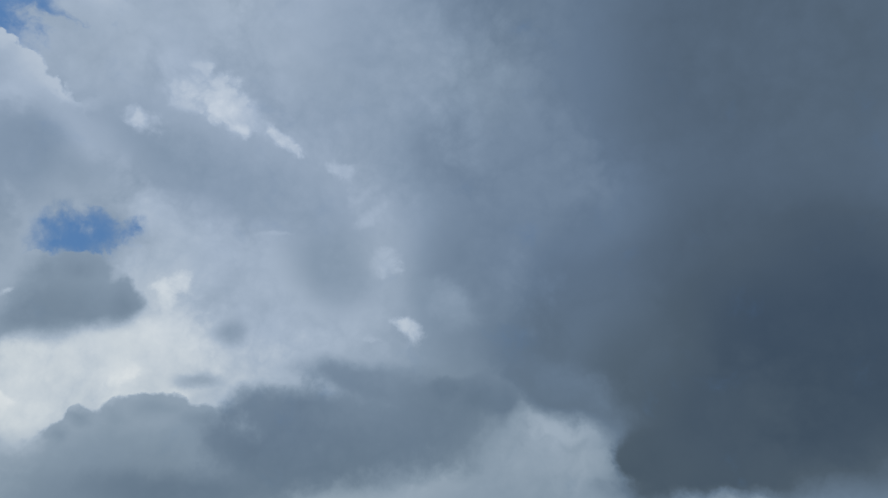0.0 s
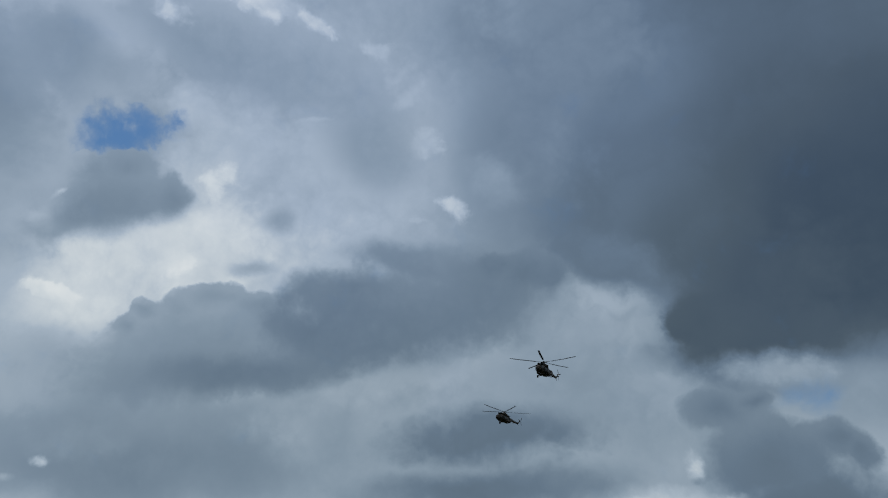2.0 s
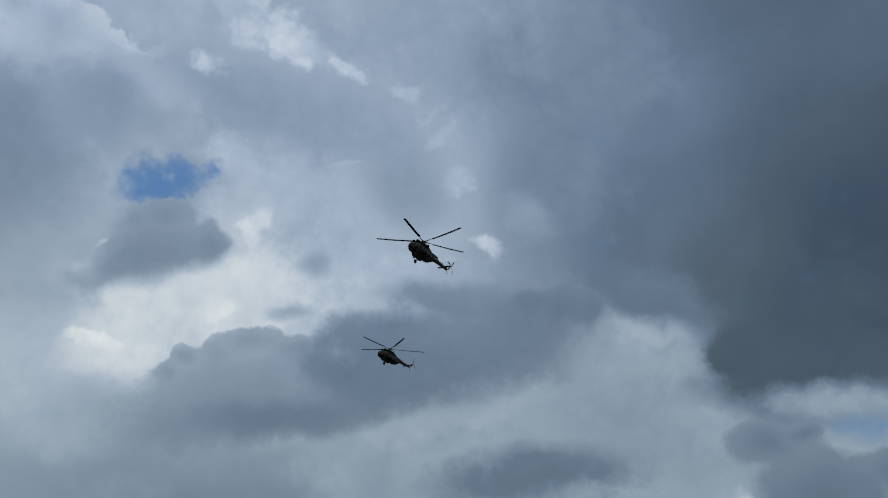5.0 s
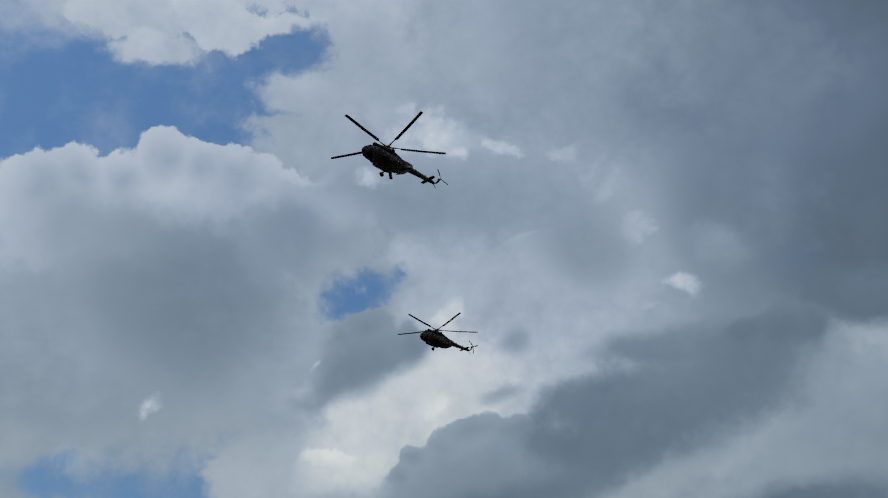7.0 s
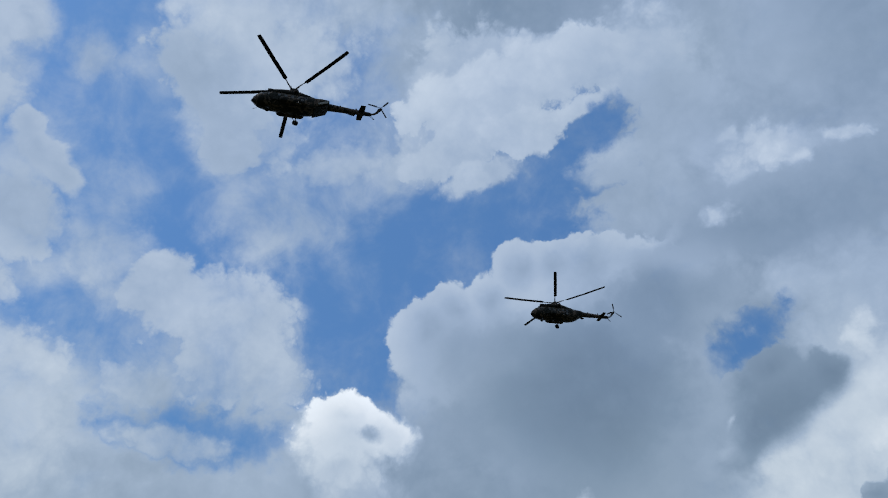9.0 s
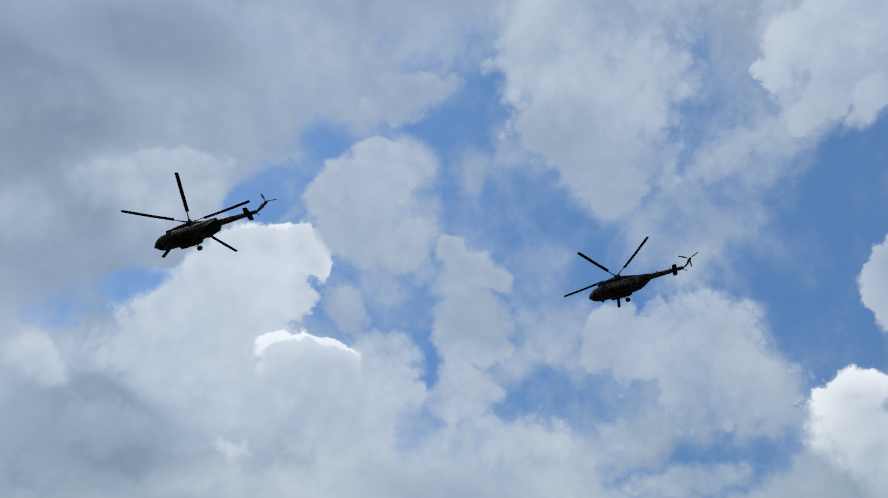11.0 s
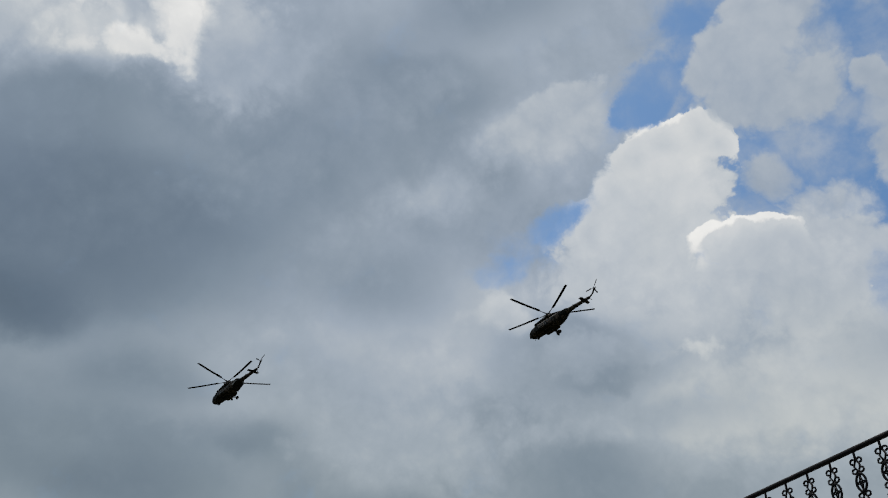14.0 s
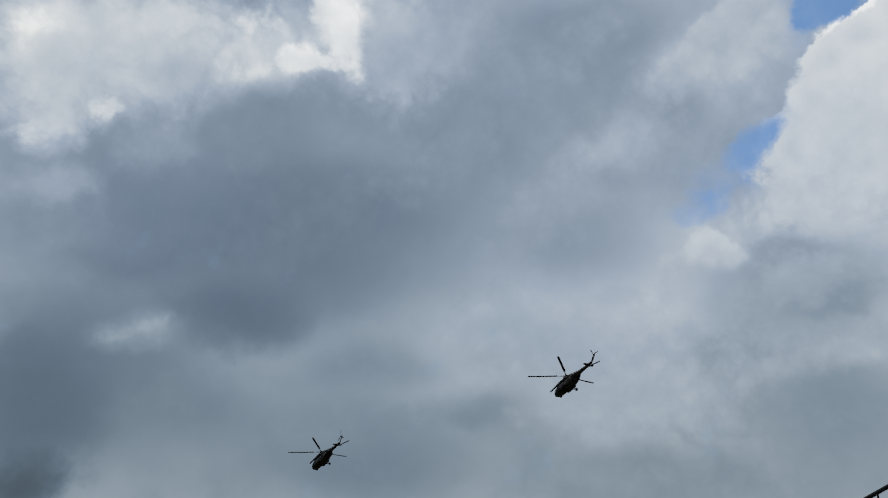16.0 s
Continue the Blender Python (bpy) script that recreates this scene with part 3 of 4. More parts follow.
def sector(lo, hi):
    """One sector of the cloudscape as a node group: from the direction and the air's blue to the sky's colour."""
    g = bpy.data.node_groups.new("cloudscape", "ShaderNodeTree")
    for name, kind in (("Warp", "NodeSocketVector"), ("Billow", "NodeSocketFloat"), ("Fine", "NodeSocketFloat"), ("Broad", "NodeSocketFloat"), ("Edge", "NodeSocketFloat"), ("Blue", "NodeSocketColor")):
        g.interface.new_socket(name, in_out="INPUT", socket_type=kind)
    g.interface.new_socket("Color", in_out="OUTPUT", socket_type="NodeSocketColor")
    gi, go = g.nodes.new("NodeGroupInput"), g.nodes.new("NodeGroupOutput")
    warp, billow, fine, broad, edge, air_blue = gi.outputs[:6]
    shade = math_node(g, "ADD", 0.40, math_node(g, "MULTIPLY", broad, 0.45))
    cover = math_node(g, "ADD", 0.96, math_node(g, "MULTIPLY", broad, 0.05))
    last = shade
    for item in LAID:
        if not reaches(item, lo, hi):
            continue
        if item[0] == "heap":
            lobes, top, base, soft = item[1:]
            at = after(g, last, warp)
            q = rise = None
            for lobe in lobes:
                there = lobe_at(g, at, lobe)
                one = rim_of(g, there, edge, min(0.5, 1.7 / math.sqrt(lobe[2] * lobe[3])))
                if q is None:
                    q, rise = one, step(g, vec_node(g, "DOT_PRODUCT", there, (0.0, 1.0, 0.0)), -0.9, 0.9)
                else:
                    n = g.nodes.new("ShaderNodeMath")
                    n.operation = "SMOOTH_MIN"
                    g.links.new(q, n.inputs[0])
                    g.links.new(one, n.inputs[1])
                    n.inputs[2].default_value = 0.35
                    q = n.outputs[0]
            bright = math_node(g, "MULTIPLY", math_node(g, "ADD", 0.35, math_node(g, "MULTIPLY", rise, 0.65)), math_node(g, "ADD", 0.40, math_node(g, "MULTIPLY", step(g, q, -0.1, 1.1), 0.60)))
            lit = math_node(g, "ADD", base, math_node(g, "MULTIPLY", bright, top - base))
            # crisp above, melting away below
            blur = math_node(g, "ADD", soft, math_node(g, "MULTIPLY", math_node(g, "SUBTRACT", 1.0, rise), 0.28))
            m = step(g, math_node(g, "DIVIDE", math_node(g, "SUBTRACT", 1.05, q), blur), -1.0, 1.0)
            shade = mix(g, m, shade, lit)
            last = cover = math_node(g, "MAXIMUM", cover, math_node(g, "ADD", m, math_node(g, "MULTIPLY", shade, 1e-9)))
            continue
        what, az, el, w, h, tilt, top, base, soft, strength, ragged = item
        there = lobe_at(g, after(g, last, warp), (az, el, w, h, tilt))
        size = math.sqrt(w * h)
        q = rim_of(g, there, edge, 1.15 if what == "patch" and size < 2.0 else ragged * min(RAGGED[what], RAGGED[what] * 5.0 / size))
        if what == "patch":
            last = shade = mix(g, step(g, q, 1.3, 0.3), shade, top)
        elif what == "gap":
            last = cover = mix(g, step(g, q, 1 + soft, 1 - soft), cover, top)
        else:
            m = step(g, q, 1 + soft, 1 - soft, 0, strength)
            lit = top
            if top != base:
                lit = step(g, vec_node(g, "DOT_PRODUCT", there, (0.0, 1.0, 0.0)), -0.8, 0.9, base, top)
            shade = mix(g, m, shade, lit)
            last = cover = math_node(g, "MAXIMUM", cover, math_node(g, "ADD", m, math_node(g, "MULTIPLY", shade, 1e-9)))
    cover = math_node(g, "ADD", math_node(g, "MULTIPLY", cover, 1.08), math_node(g, "MULTIPLY", math_node(g, "SUBTRACT", fine, 0.5), 1.5))
    cover = step(g, cover, -0.12, 0.95)
    # bright heaps are crisp and billowing, dark sheets smooth
    crisp = step(g, shade, 0.38, 0.86, 0.35, 1.0)
    grain = math_node(g, "MULTIPLY", math_node(g, "SUBTRACT", fine, 0.5), 0.045)
    grain = math_node(g, "ADD", grain, math_node(g, "MULTIPLY", math_node(g, "SUBTRACT", billow, 0.5), 0.10))
    grain = math_node(g, "SUBTRACT", grain, math_node(g, "MULTIPLY", edge, 0.07))
    shade = math_node(g, "ADD", shade, math_node(g, "MULTIPLY", grain, crisp))
    ramp = g.nodes.new("ShaderNodeValToRGB")
    g.links.new(shade, ramp.inputs[0])
    for i, (x, rgb) in enumerate(GREYS):
        e = ramp.color_ramp.elements[i] if i < 2 else ramp.color_ramp.elements.new(x)
        e.position, e.color = x, linear(rgb)
    both = g.nodes.new("ShaderNodeMix")
    both.data_type = "RGBA"
    g.links.new(cover, both.inputs[0])
    g.links.new(air_blue, both.inputs[6])
    g.links.new(ramp.outputs[0], both.inputs[7])
    g.links.new(both.outputs[2], go.inputs[0])
    return g


EDGES = (-62, -20, 0, 20, 40, 58, 76, 94, 112, 130, 148, 205)
SECTORS = [sector(lo, hi) for lo, hi in zip(EDGES, EDGES[1:])] + [sector(400, 401)]

DIR = W.nodes.new("ShaderNodeTexCoord").outputs["Generated"]
BILLOW = fbm(W, DIR, 9.0, 9.0, 0.60)
FINE = fbm(W, DIR, 15.0, 9.0, 0.60, 0.25).outputs["Fac"]
WARP = vec_node(W, "ADD", DIR, vec_node(W, "SCALE", vec_node(W, "SUBTRACT", BILLOW.outputs["Color"], (0.5, 0.5, 0.5)), scale=0.055))
# scalloped rims: rounded heads on two scales, frayed by finer noise
heads = node(W, "ShaderNodeTexVoronoi", Scale=34.0, Detail=3.0, Roughness=0.55)
heads.feature = "SMOOTH_F1"
heads.inputs["Smoothness"].default_value = 0.35
link(W, WARP, heads.inputs["Vector"])
fray = fbm(W, DIR, 20.0, 9.0, 0.60).outputs["Fac"]
EDGE = math_node(W, "ADD", math_node(W, "MULTIPLY", math_node(W, "SUBTRACT", heads.outputs["Distance"], 0.50), 0.55), math_node(W, "SUBTRACT", fray, 0.5))
BROAD = fbm(W, DIR, 3.0, 3.0, 0.5).outputs["Fac"]
air = W.nodes.new("ShaderNodeTexSky")
air.sky_type, air.sun_disc = "NISHITA", False
air.sun_elevation, air.sun_rotation = radians(SUN_EL), radians(-SUN_AZ)
air.air_density, air.dust_density, air.ozone_density = 1.0, 0.4, 2.0
blue = W.nodes.new("ShaderNodeVectorMath")
blue.operation = "MULTIPLY"
blue.inputs[1].default_value = (0.106, 0.134, 0.139)
link(W, air.outputs[0], blue.inputs[0])
link(W, vec_node(W, "NORMALIZE", vec_node(W, "ADD", DIR, (0.0, 0.0, 0.30))), air.inputs["Vector"])

# heading of the direction, from -120 to 240 degrees
xyz = W.nodes.new("ShaderNodeSeparateXYZ")
link(W, DIR, xyz.inputs[0])
c120, s120 = math.cos(radians(60)), math.sin(radians(60))
side = math_node(W, "ADD", math_node(W, "MULTIPLY", xyz.outputs[0], -c120), math_node(W, "MULTIPLY", xyz.outputs[1], -s120))
ahead = math_node(W, "ADD", math_node(W, "MULTIPLY", xyz.outputs[0], -s120), math_node(W, "MULTIPLY", xyz.outputs[1], c120))
heading = math_node(W, "ADD", math_node(W, "MULTIPLY", math_node(W, "ARCTAN2", side, ahead), 180 / math.pi), 60.0)
# the air between: clouds low over the horizon look a little warmer, high ones cooler, with a slow drift of hue
drift = fbm(W, DIR, 5.0, 3.0, 0.5).outputs["Fac"]
haze = W.nodes.new("ShaderNodeMix")
haze.data_type = "RGBA"
link(W, math_node(W, "ADD", math_node(W, "MULTIPLY", step(W, xyz.outputs[2], 0.62, 0.22), 0.95), math_node(W, "MULTIPLY", math_node(W, "SUBTRACT", drift, 0.42), 1.0), clamp=True), haze.inputs[0])
haze.inputs[6].default_value, haze.inputs[7].default_value = (0.985, 0.995, 1.03, 1), (1.025, 1.012, 0.958, 1)
whole = None
for k, g in enumerate(SECTORS):
    n = W.nodes.new("ShaderNodeGroup")
    n.node_tree = g
    for i, s in enumerate((WARP, BILLOW.outputs["Fac"], FINE, BROAD, EDGE, blue.outputs[0])):
        link(W, s, n.inputs[i])
    b = node(W, "ShaderNodeBackground", Strength=1.0)
    link(W, vec_node(W, "MULTIPLY", n.outputs[0], haze.outputs[2]), b.inputs[0])
    if whole is None:
        whole = b.outputs[0]
        continue
    f = math_node(W, "GREATER_THAN", heading, float(EDGES[k]))
    m = W.nodes.new("ShaderNodeMixShader")
    link(W, f, m.inputs[0])
    link(W, whole, m.inputs[1])
    link(W, b.outputs[0], m.inputs[2])
    whole = m.outputs[0]
out = W.nodes.new("ShaderNodeOutputWorld")
link(W, whole, out.inputs[0])

sun = new("sun", bpy.data.lights.new("sun", "SUN"))
sun.data.energy, sun.data.angle, sun.data.color = 1.0, radians(10), (1.0, 0.95, 0.88)
sun.matrix_world = look(way(SUN_AZ, SUN_EL) * 400, (0, 0, 0))

# ---- materials ----


def shader(name, rough=0.6, metal=0.0):
    m = bpy.data.materials.new(name)
    m.use_nodes = True
    t = m.node_tree
    b = t.nodes["Principled BSDF"]
    b.inputs["Roughness"].default_value, b.inputs["Metallic"].default_value = rough, metal
    return m, t, b


def coords(t):
    return t.nodes.new("ShaderNodeTexCoord").outputs["Object"]


def grade(t, value, stops):
    r = t.nodes.new("ShaderNodeValToRGB")
    t.links.new(value, r.inputs[0])
    for i, (at, c) in enumerate(stops):
        e = r.color_ramp.elements[i] if i < 2 else r.color_ramp.elements.new(at)
        e.position, e.color = at, (*c, 1)
    return r.outputs[0]


def relief(t, b, value, strength, distance):
    n = node(t, "ShaderNodeBump", Strength=strength, Distance=distance)
    t.links.new(value, n.inputs["Height"])
    t.links.new(n.outputs[0], b.inputs["Normal"])


def blotched(name, stops, scale, detail, rough, metal=0.0, bump=0.1, deep=0.01, fine=20.0, gloss=0.12):
    m, t, b = shader(name, rough, metal)
    v = coords(t)
    big = fbm(t, v, scale, detail, 0.55, 0.4).outputs["Fac"]
    t.links.new(grade(t, big, stops), b.inputs["Base Color"])
    small = fbm(t, v, fine, 5, 0.6).outputs["Fac"]
    relief(t, b, small, bump, deep)
    b.inputs["Specular IOR Level"].default_value = gloss
    t.links.new(step(t, small, 0.3, 0.7, rough - 0.12, min(1, rough + 0.15)), b.inputs["Roughness"])
    return m


CAMO = blotched("camouflage_paint", ((0.40, (0.010, 0.011, 0.009)), (0.52, (0.014, 0.015, 0.011)), (0.545, (0.078, 0.058, 0.044)), (0.60, (0.098, 0.073, 0.055)), (0.625, (0.012, 0.013, 0.011))), 0.9, 2.5, 0.62, bump=0.15)
BELLY = blotched("weathered_dark_paint", ((0.35, (0.009, 0.010, 0.010)), (0.65, (0.018, 0.018, 0.016))), 1.6, 5, 0.6)
BLADE = blotched("blade_coating", ((0.3, (0.010, 0.010, 0.012)), (0.7, (0.020, 0.020, 0.022))), 2.0, 4, 0.5)
STEEL = blotched("oiled_steel", ((0.3, (0.06, 0.06, 0.06)), (0.7, (0.14, 0.135, 0.13))), 4.0, 5, 0.42, 0.8)
RUBBER = blotched("tyre_rubber", ((0.3, (0.014, 0.014, 0.014)), (0.7, (0.03, 0.03, 0.03))), 8.0, 4, 0.8)
PALE = blotched("pale_grey_panel", ((0.3, (0.20, 0.20, 0.19)), (0.7, (0.30, 0.30, 0.28))), 3.0, 4, 0.55)
SOOT = blotched("sooty_exhaust_metal", ((0.3, (0.02, 0.018, 0.016)), (0.7, (0.07, 0.06, 0.05))), 5.0, 5, 0.7, 0.5)
IRON = blotched("black_wrought_iron", ((0.35, (0.012, 0.011, 0.012)), (0.6, (0.022, 0.019, 0.020)), (0.75, (0.05, 0.032, 0.028))), 9.0, 6, 0.5, 0.3, 0.25, 0.002, 120)
PLASTER = blotched("aged_render", ((0.3, (0.42, 0.40, 0.36)), (0.7, (0.60, 0.57, 0.52))), 1.1, 7, 0.9, bump=0.3, deep=0.01, fine=30)
CONCRETE = blotched("terrace_concrete", ((0.3, (0.24, 0.23, 0.22)), (0.7, (0.36, 0.35, 0.33))), 1.6, 7, 0.9, bump=0.3, deep=0.006, fine=40)
EARTH = blotched("dry_grass_and_earth", ((0.35, (0.035, 0.045, 0.018)), (0.5, (0.06, 0.062, 0.03)), (0.65, (0.09, 0.075, 0.05))), 0.05, 9, 0.95, bump=0.5, deep=0.05, fine=3)
GLASS, _t, _b = shader("tinted_cockpit_glass", 0.06)
_b.inputs["Base Color"].default_value = (0.02, 0.025, 0.028, 1)
_b.inputs["Specular IOR Level"].default_value = 0.6

# ---- mesh helpers ----


def part(name, bm, material, parent=None, label="", smooth=True):
    me = bpy.data.meshes.new(name)
    bmesh.ops.recalc_face_normals(bm, faces=bm.faces)
    bm.to_mesh(me)
    bm.free()
    me.materials.append(material)
    if smooth:
        me.shade_smooth()
        me.set_sharp_from_angle(angle=radians(38))
    ob = new(name, me)
    if parent:
        ob.parent = parent
    if label:
        ob["label"] = label
    return ob


def ring(bm, centre, u, v, hw, hh, n=28, power=2.0):
    out = []
    for k in range(n):
        a = 2 * math.pi * k / n
        c, s = math.cos(a), math.sin(a)
        x = math.copysign(abs(c) ** (2 / power), c) * hw
        y = math.copysign(abs(s) ** (2 / power), s) * hh
        out.append(bm.verts.new(Vector(centre) + Vector(u) * x + Vector(v) * y))
    return out


def skin(bm, rings, cap=True):
    for a, b in zip(rings, rings[1:]):
        n = len(a)
        for k in range(n):
            bm.faces.new((a[k], a[(k + 1) % n], b[(k + 1) % n], b[k]))
    if cap:
        bm.faces.new(rings[0][::-1])
        bm.faces.new(rings[-1])


def hull(bm, sections, n=28):
    """Loft along x: x, middle height, half width, half height, squareness."""
    skin(bm, [ring(bm, (x, 0, z), (0, 1, 0), (0, 0, 1), w, h, n, p) for x, z, w, h, p in sections])


def tube(bm, points, radius, n=10, taper=None):
    pts = [Vector(p) for p in points]
    rings = []
    for i, p in enumerate(pts):
        d = (pts[min(i + 1, len(pts) - 1)] - pts[max(i - 1, 0)]).normalized()
        u = d.cross(Vector((0, 0, 1)))
        if u.length < 0.05:
            u = d.cross(Vector((0, 1, 0)))
        u.normalize()
        r = radius if taper is None else radius + (taper - radius) * i / (len(pts) - 1)
        rings.append(ring(bm, p, u, u.cross(d), r, r, n))
    skin(bm, rings)


def box(bm, centre, size, bevel=0.0, turn=None):
    m = Matrix.Translation(centre) @ (turn or Matrix()) @ Matrix.Diagonal((*size, 1))
    made = bmesh.ops.create_cube(bm, size=1, matrix=m)
    if bevel:
        edges = list({e for v in made["verts"] for e in v.link_edges})
        bmesh.ops.bevel(bm, geom=edges, offset=bevel, segments=2, profile=0.7, affect="EDGES")


def foil(bm, sections):
    """A lofted wing: each section is (origin, chord direction, thickness direction, chord, thickness)."""
    rings = []
    for o, c, t, chord, thick in sections:
        o, c, t = Vector(o), Vector(c).normalized(), Vector(t).normalized()
        shape = ((-0.3, 0), (-0.22, 0.42), (0.0, 0.5), (0.35, 0.3), (0.7, 0.04), (0.7, -0.04), (0.35, -0.26), (0.0, -0.42), (-0.22, -0.36))
        rings.append([bm.verts.new(o + c * chord * a + t * thick * b) for a, b in shape])
    skin(bm, rings)


def wheel(parent, at, radius, width, name="wheel"):
    bm = bmesh.new()
    prof = ((-0.5, 0.55), (-0.5, 0.86), (-0.32, 0.98), (0, 1.0), (0.32, 0.98), (0.5, 0.86), (0.5, 0.55))
    skin(bm, [ring(bm, (at[0], at[1] + w * width, at[2]), (1, 0, 0), (0, 0, 1), r * radius, r * radius, 24) for w, r in prof])
    w = part(name, bm, RUBBER, parent)
    bm = bmesh.new()
    skin(bm, [ring(bm, (at[0], at[1] + k * width, at[2]), (1, 0, 0), (0, 0, 1), r * radius, r * radius, 18) for k, r in ((-0.56, 0.2), (-0.53, 0.5), (0.53, 0.5), (0.56, 0.2))])
    part("rim", bm, STEEL, w, "dull metal rim")
    return w


# ---- helicopters ----
HUB = (0.0, 0.0, 4.33)
TAIL_HUB = (-12.65, 0.35, 3.45)


def helicopter(name_label, ramp_rear, disc_tilt, disc_lean):
    top = tagged(new("helicopter"), name_label, "helicopter", "pair of helicopters in formation")
    nose = [(5.62, 1.40, 0.10, 0.12, 2), (5.52, 1.41, 0.34, 0.34, 2), (5.22, 1.44, 0.68, 0.64, 2.1), (4.7, 1.48, 1.00, 0.95, 2.2), (4.0, 1.54, 1.17, 1.12, 2.3), (3.2, 1.60, 1.24, 1.21, 2.4), (2.0, 1.61, 1.25, 1.25, 2.5)]
    if ramp_rear:
        rear = [(-1.6, 1.61, 1.25, 1.25, 2.5), (-2.6, 1.73, 1.24, 1.11, 2.6), (-3.8, 2.02, 1.20, 0.79, 2.8), (-4.7, 2.22, 1.08, 0.53, 3.0), (-4.85, 2.26, 0.98, 0.44, 3.0)]
    else:
        rear = [(-2.2, 1.61, 1.25, 1.25, 2.5), (-3.2, 1.70, 1.22, 1.14, 2.4), (-4.1, 1.90, 1.10, 0.92, 2.2), (-4.8, 2.13, 0.90, 0.67, 2.1), (-5.35, 2.24, 0.62, 0.50, 2), (-5.6, 2.32, 0.30, 0.28, 2)]
    bm = bmesh.new()
    hull(bm, nose + rear, 36)
    fuselage = part("fuselage", bm, CAMO, top, "camouflage-painted fuselage with dark belly")

    bm = bmesh.new()
    hull(bm, [(-3.2, 2.28, 0.66, 0.58, 2), (-5.0, 2.22, 0.54, 0.50, 2), (-8.0, 2.18, 0.39, 0.39, 2), (-10.9, 2.15, 0.26, 0.30, 2), (-11.2, 2.16, 0.16, 0.2, 2)], 22)
    part("tail_boom", bm, CAMO, top)

    # engine deck: two intakes ahead, gearbox hump, fairing behind
    bm = bmesh.new()
    hull(bm, [(3.05, 3.05, 0.55, 0.22, 2.6), (2.8, 3.08, 0.82, 0.36, 2.8), (1.6, 3.16, 0.92, 0.46, 3), (0.2, 3.26, 0.90, 0.56, 3), (-0.9, 3.22, 0.80, 0.56, 2.6), (-2.2, 3.05, 0.62, 0.46, 2.3), (-3.6, 2.80, 0.42, 0.34, 2), (-4.8, 2.66, 0.20, 0.16, 2)], 26)
    part("engine_cowling", bm, CAMO, top, "camouflaged engine cowling")
    for s in (-1, 1):
        bm = bmesh.new()
        skin(bm, [ring(bm, (x, s * 0.45, 3.12), (0, 1, 0), (0, 0, 1), r, r, 20) for x, r in ((2.7, 0.33), (3.2, 0.36), (3.5, 0.34), (3.56, 0.29), (3.3, 0.24), (3.75, 0.02))], cap=False)
        part("engine_intake", bm, BELLY, top, "domed engine air intake")
        bm = bmesh.new()
        tube(bm, [(-0.1, s * 0.72, 3.22), (-0.25, s * 0.98, 3.28), (-0.34, s * 1.2, 3.32)], 0.27, 16)
        part("exhaust_pipe", bm, SOOT, top, "sooty exhaust outlet")

    # glazing
    def pane(points, outward, label=""):
        bm = bmesh.new()
        vs = [bm.verts.new(p) for p in points]
        f = bm.faces.new(vs)
        r = bmesh.ops.extrude_face_region(bm, geom=[f])
        bmesh.ops.translate(bm, verts=[g for g in r["geom"] if isinstance(g, bmesh.types.BMVert)], vec=Vector(outward) * 0.03)
        part("cockpit_window", bm, GLASS, fuselage, label, smooth=False)

    for s in (-1, 1):
        pane([(5.07, s * 0.06, 1.98), (4.70, s * 0.06, 2.40), (4.64, s * 0.55, 2.34), (4.98, s * 0.52, 1.94)], (0.8, 0, 0.6), "dark curved windscreen pane")
        pane([(4.96, s * 0.58, 1.92), (4.62, s * 0.61, 2.31), (4.38, s * 0.92, 2.16), (4.64, s * 0.90, 1.82)], (0.6, s * 0.6, 0.4))
        pane([(4.5, s * 1.03, 1.70), (4.26, s * 0.98, 2.13), (3.52, s * 1.06, 2.25), (3.52, s * 1.22, 1.66)], (0, s, 0.1), "dark side cockpit window")
        pane([(5.2, s * 0.10, 1.16), (5.24, s * 0.1, 1.45), (5.1, s * 0.58, 1.46), (5.03, s * 0.52, 1.14)], (1, 0, -0.2))
        for k in range(5):
            x = 2.2 - k * 0.92
            bm = bmesh.new()
            skin(bm, [ring(bm, (x, s * y, 1.86), (1, 0, 0), (0, 0, 1), r, r, 18) for y, r in ((1.18, 0.21), (1.262, 0.21), (1.268, 0.17))])
            part("porthole", bm, GLASS, fuselage, "round dark cabin window")
        # long tanks on the flanks
        bm = bmesh.new()
        skin(bm, [ring(bm, (x, s * y, 1.02), (0, 1, 0), (0, 0, 1), w, h, 18, 2.4) for x, y, w, h in ((2.2, 1.26, 0.05, 0.08), (2.05, 1.3, 0.26, 0.34), (1.7, 1.32, 0.36, 0.46), (-1.1, 1.32, 0.36, 0.46), (-1.5, 1.3, 0.27, 0.36), (-1.65, 1.26, 0.06, 0.1))])
        part("fuel_tank", bm, CAMO, top, "long rounded flank fuel tank")
    bm = bmesh.new()
    box(bm, (2.75, 1.235, 1.58), (0.82, 0.05, 1.42), 0.02)
    part("sliding_door", bm, CAMO, fuselage, "closed sliding cabin door")
    bm = bmesh.new()
    box(bm, (2.75, 1.268, 1.62), (0.10, 0.03, 0.05), 0.01)
    part("door_handle", bm, STEEL, fuselage)
    if ramp_rear:
        bm = bmesh.new()
        box(bm, (-3.68, 0, 1.14), (2.2, 1.9, 0.07), 0.02, pose(0, 0, 0, 0, 26, 0))
        part("loading_ramp", bm, BELLY, top, "closed flat loading ramp")
        for s in (-1, 1):
            bm = bmesh.new()
            box(bm, (-3.9, s * 1.17, 1.72), (1.5, 0.06, 0.36), 0.01, pose(0, 0, 0, 0, 22, 0))
            part("ramp_side_panel", bm, PALE, top, "pale grey ramp side panel")
    else:
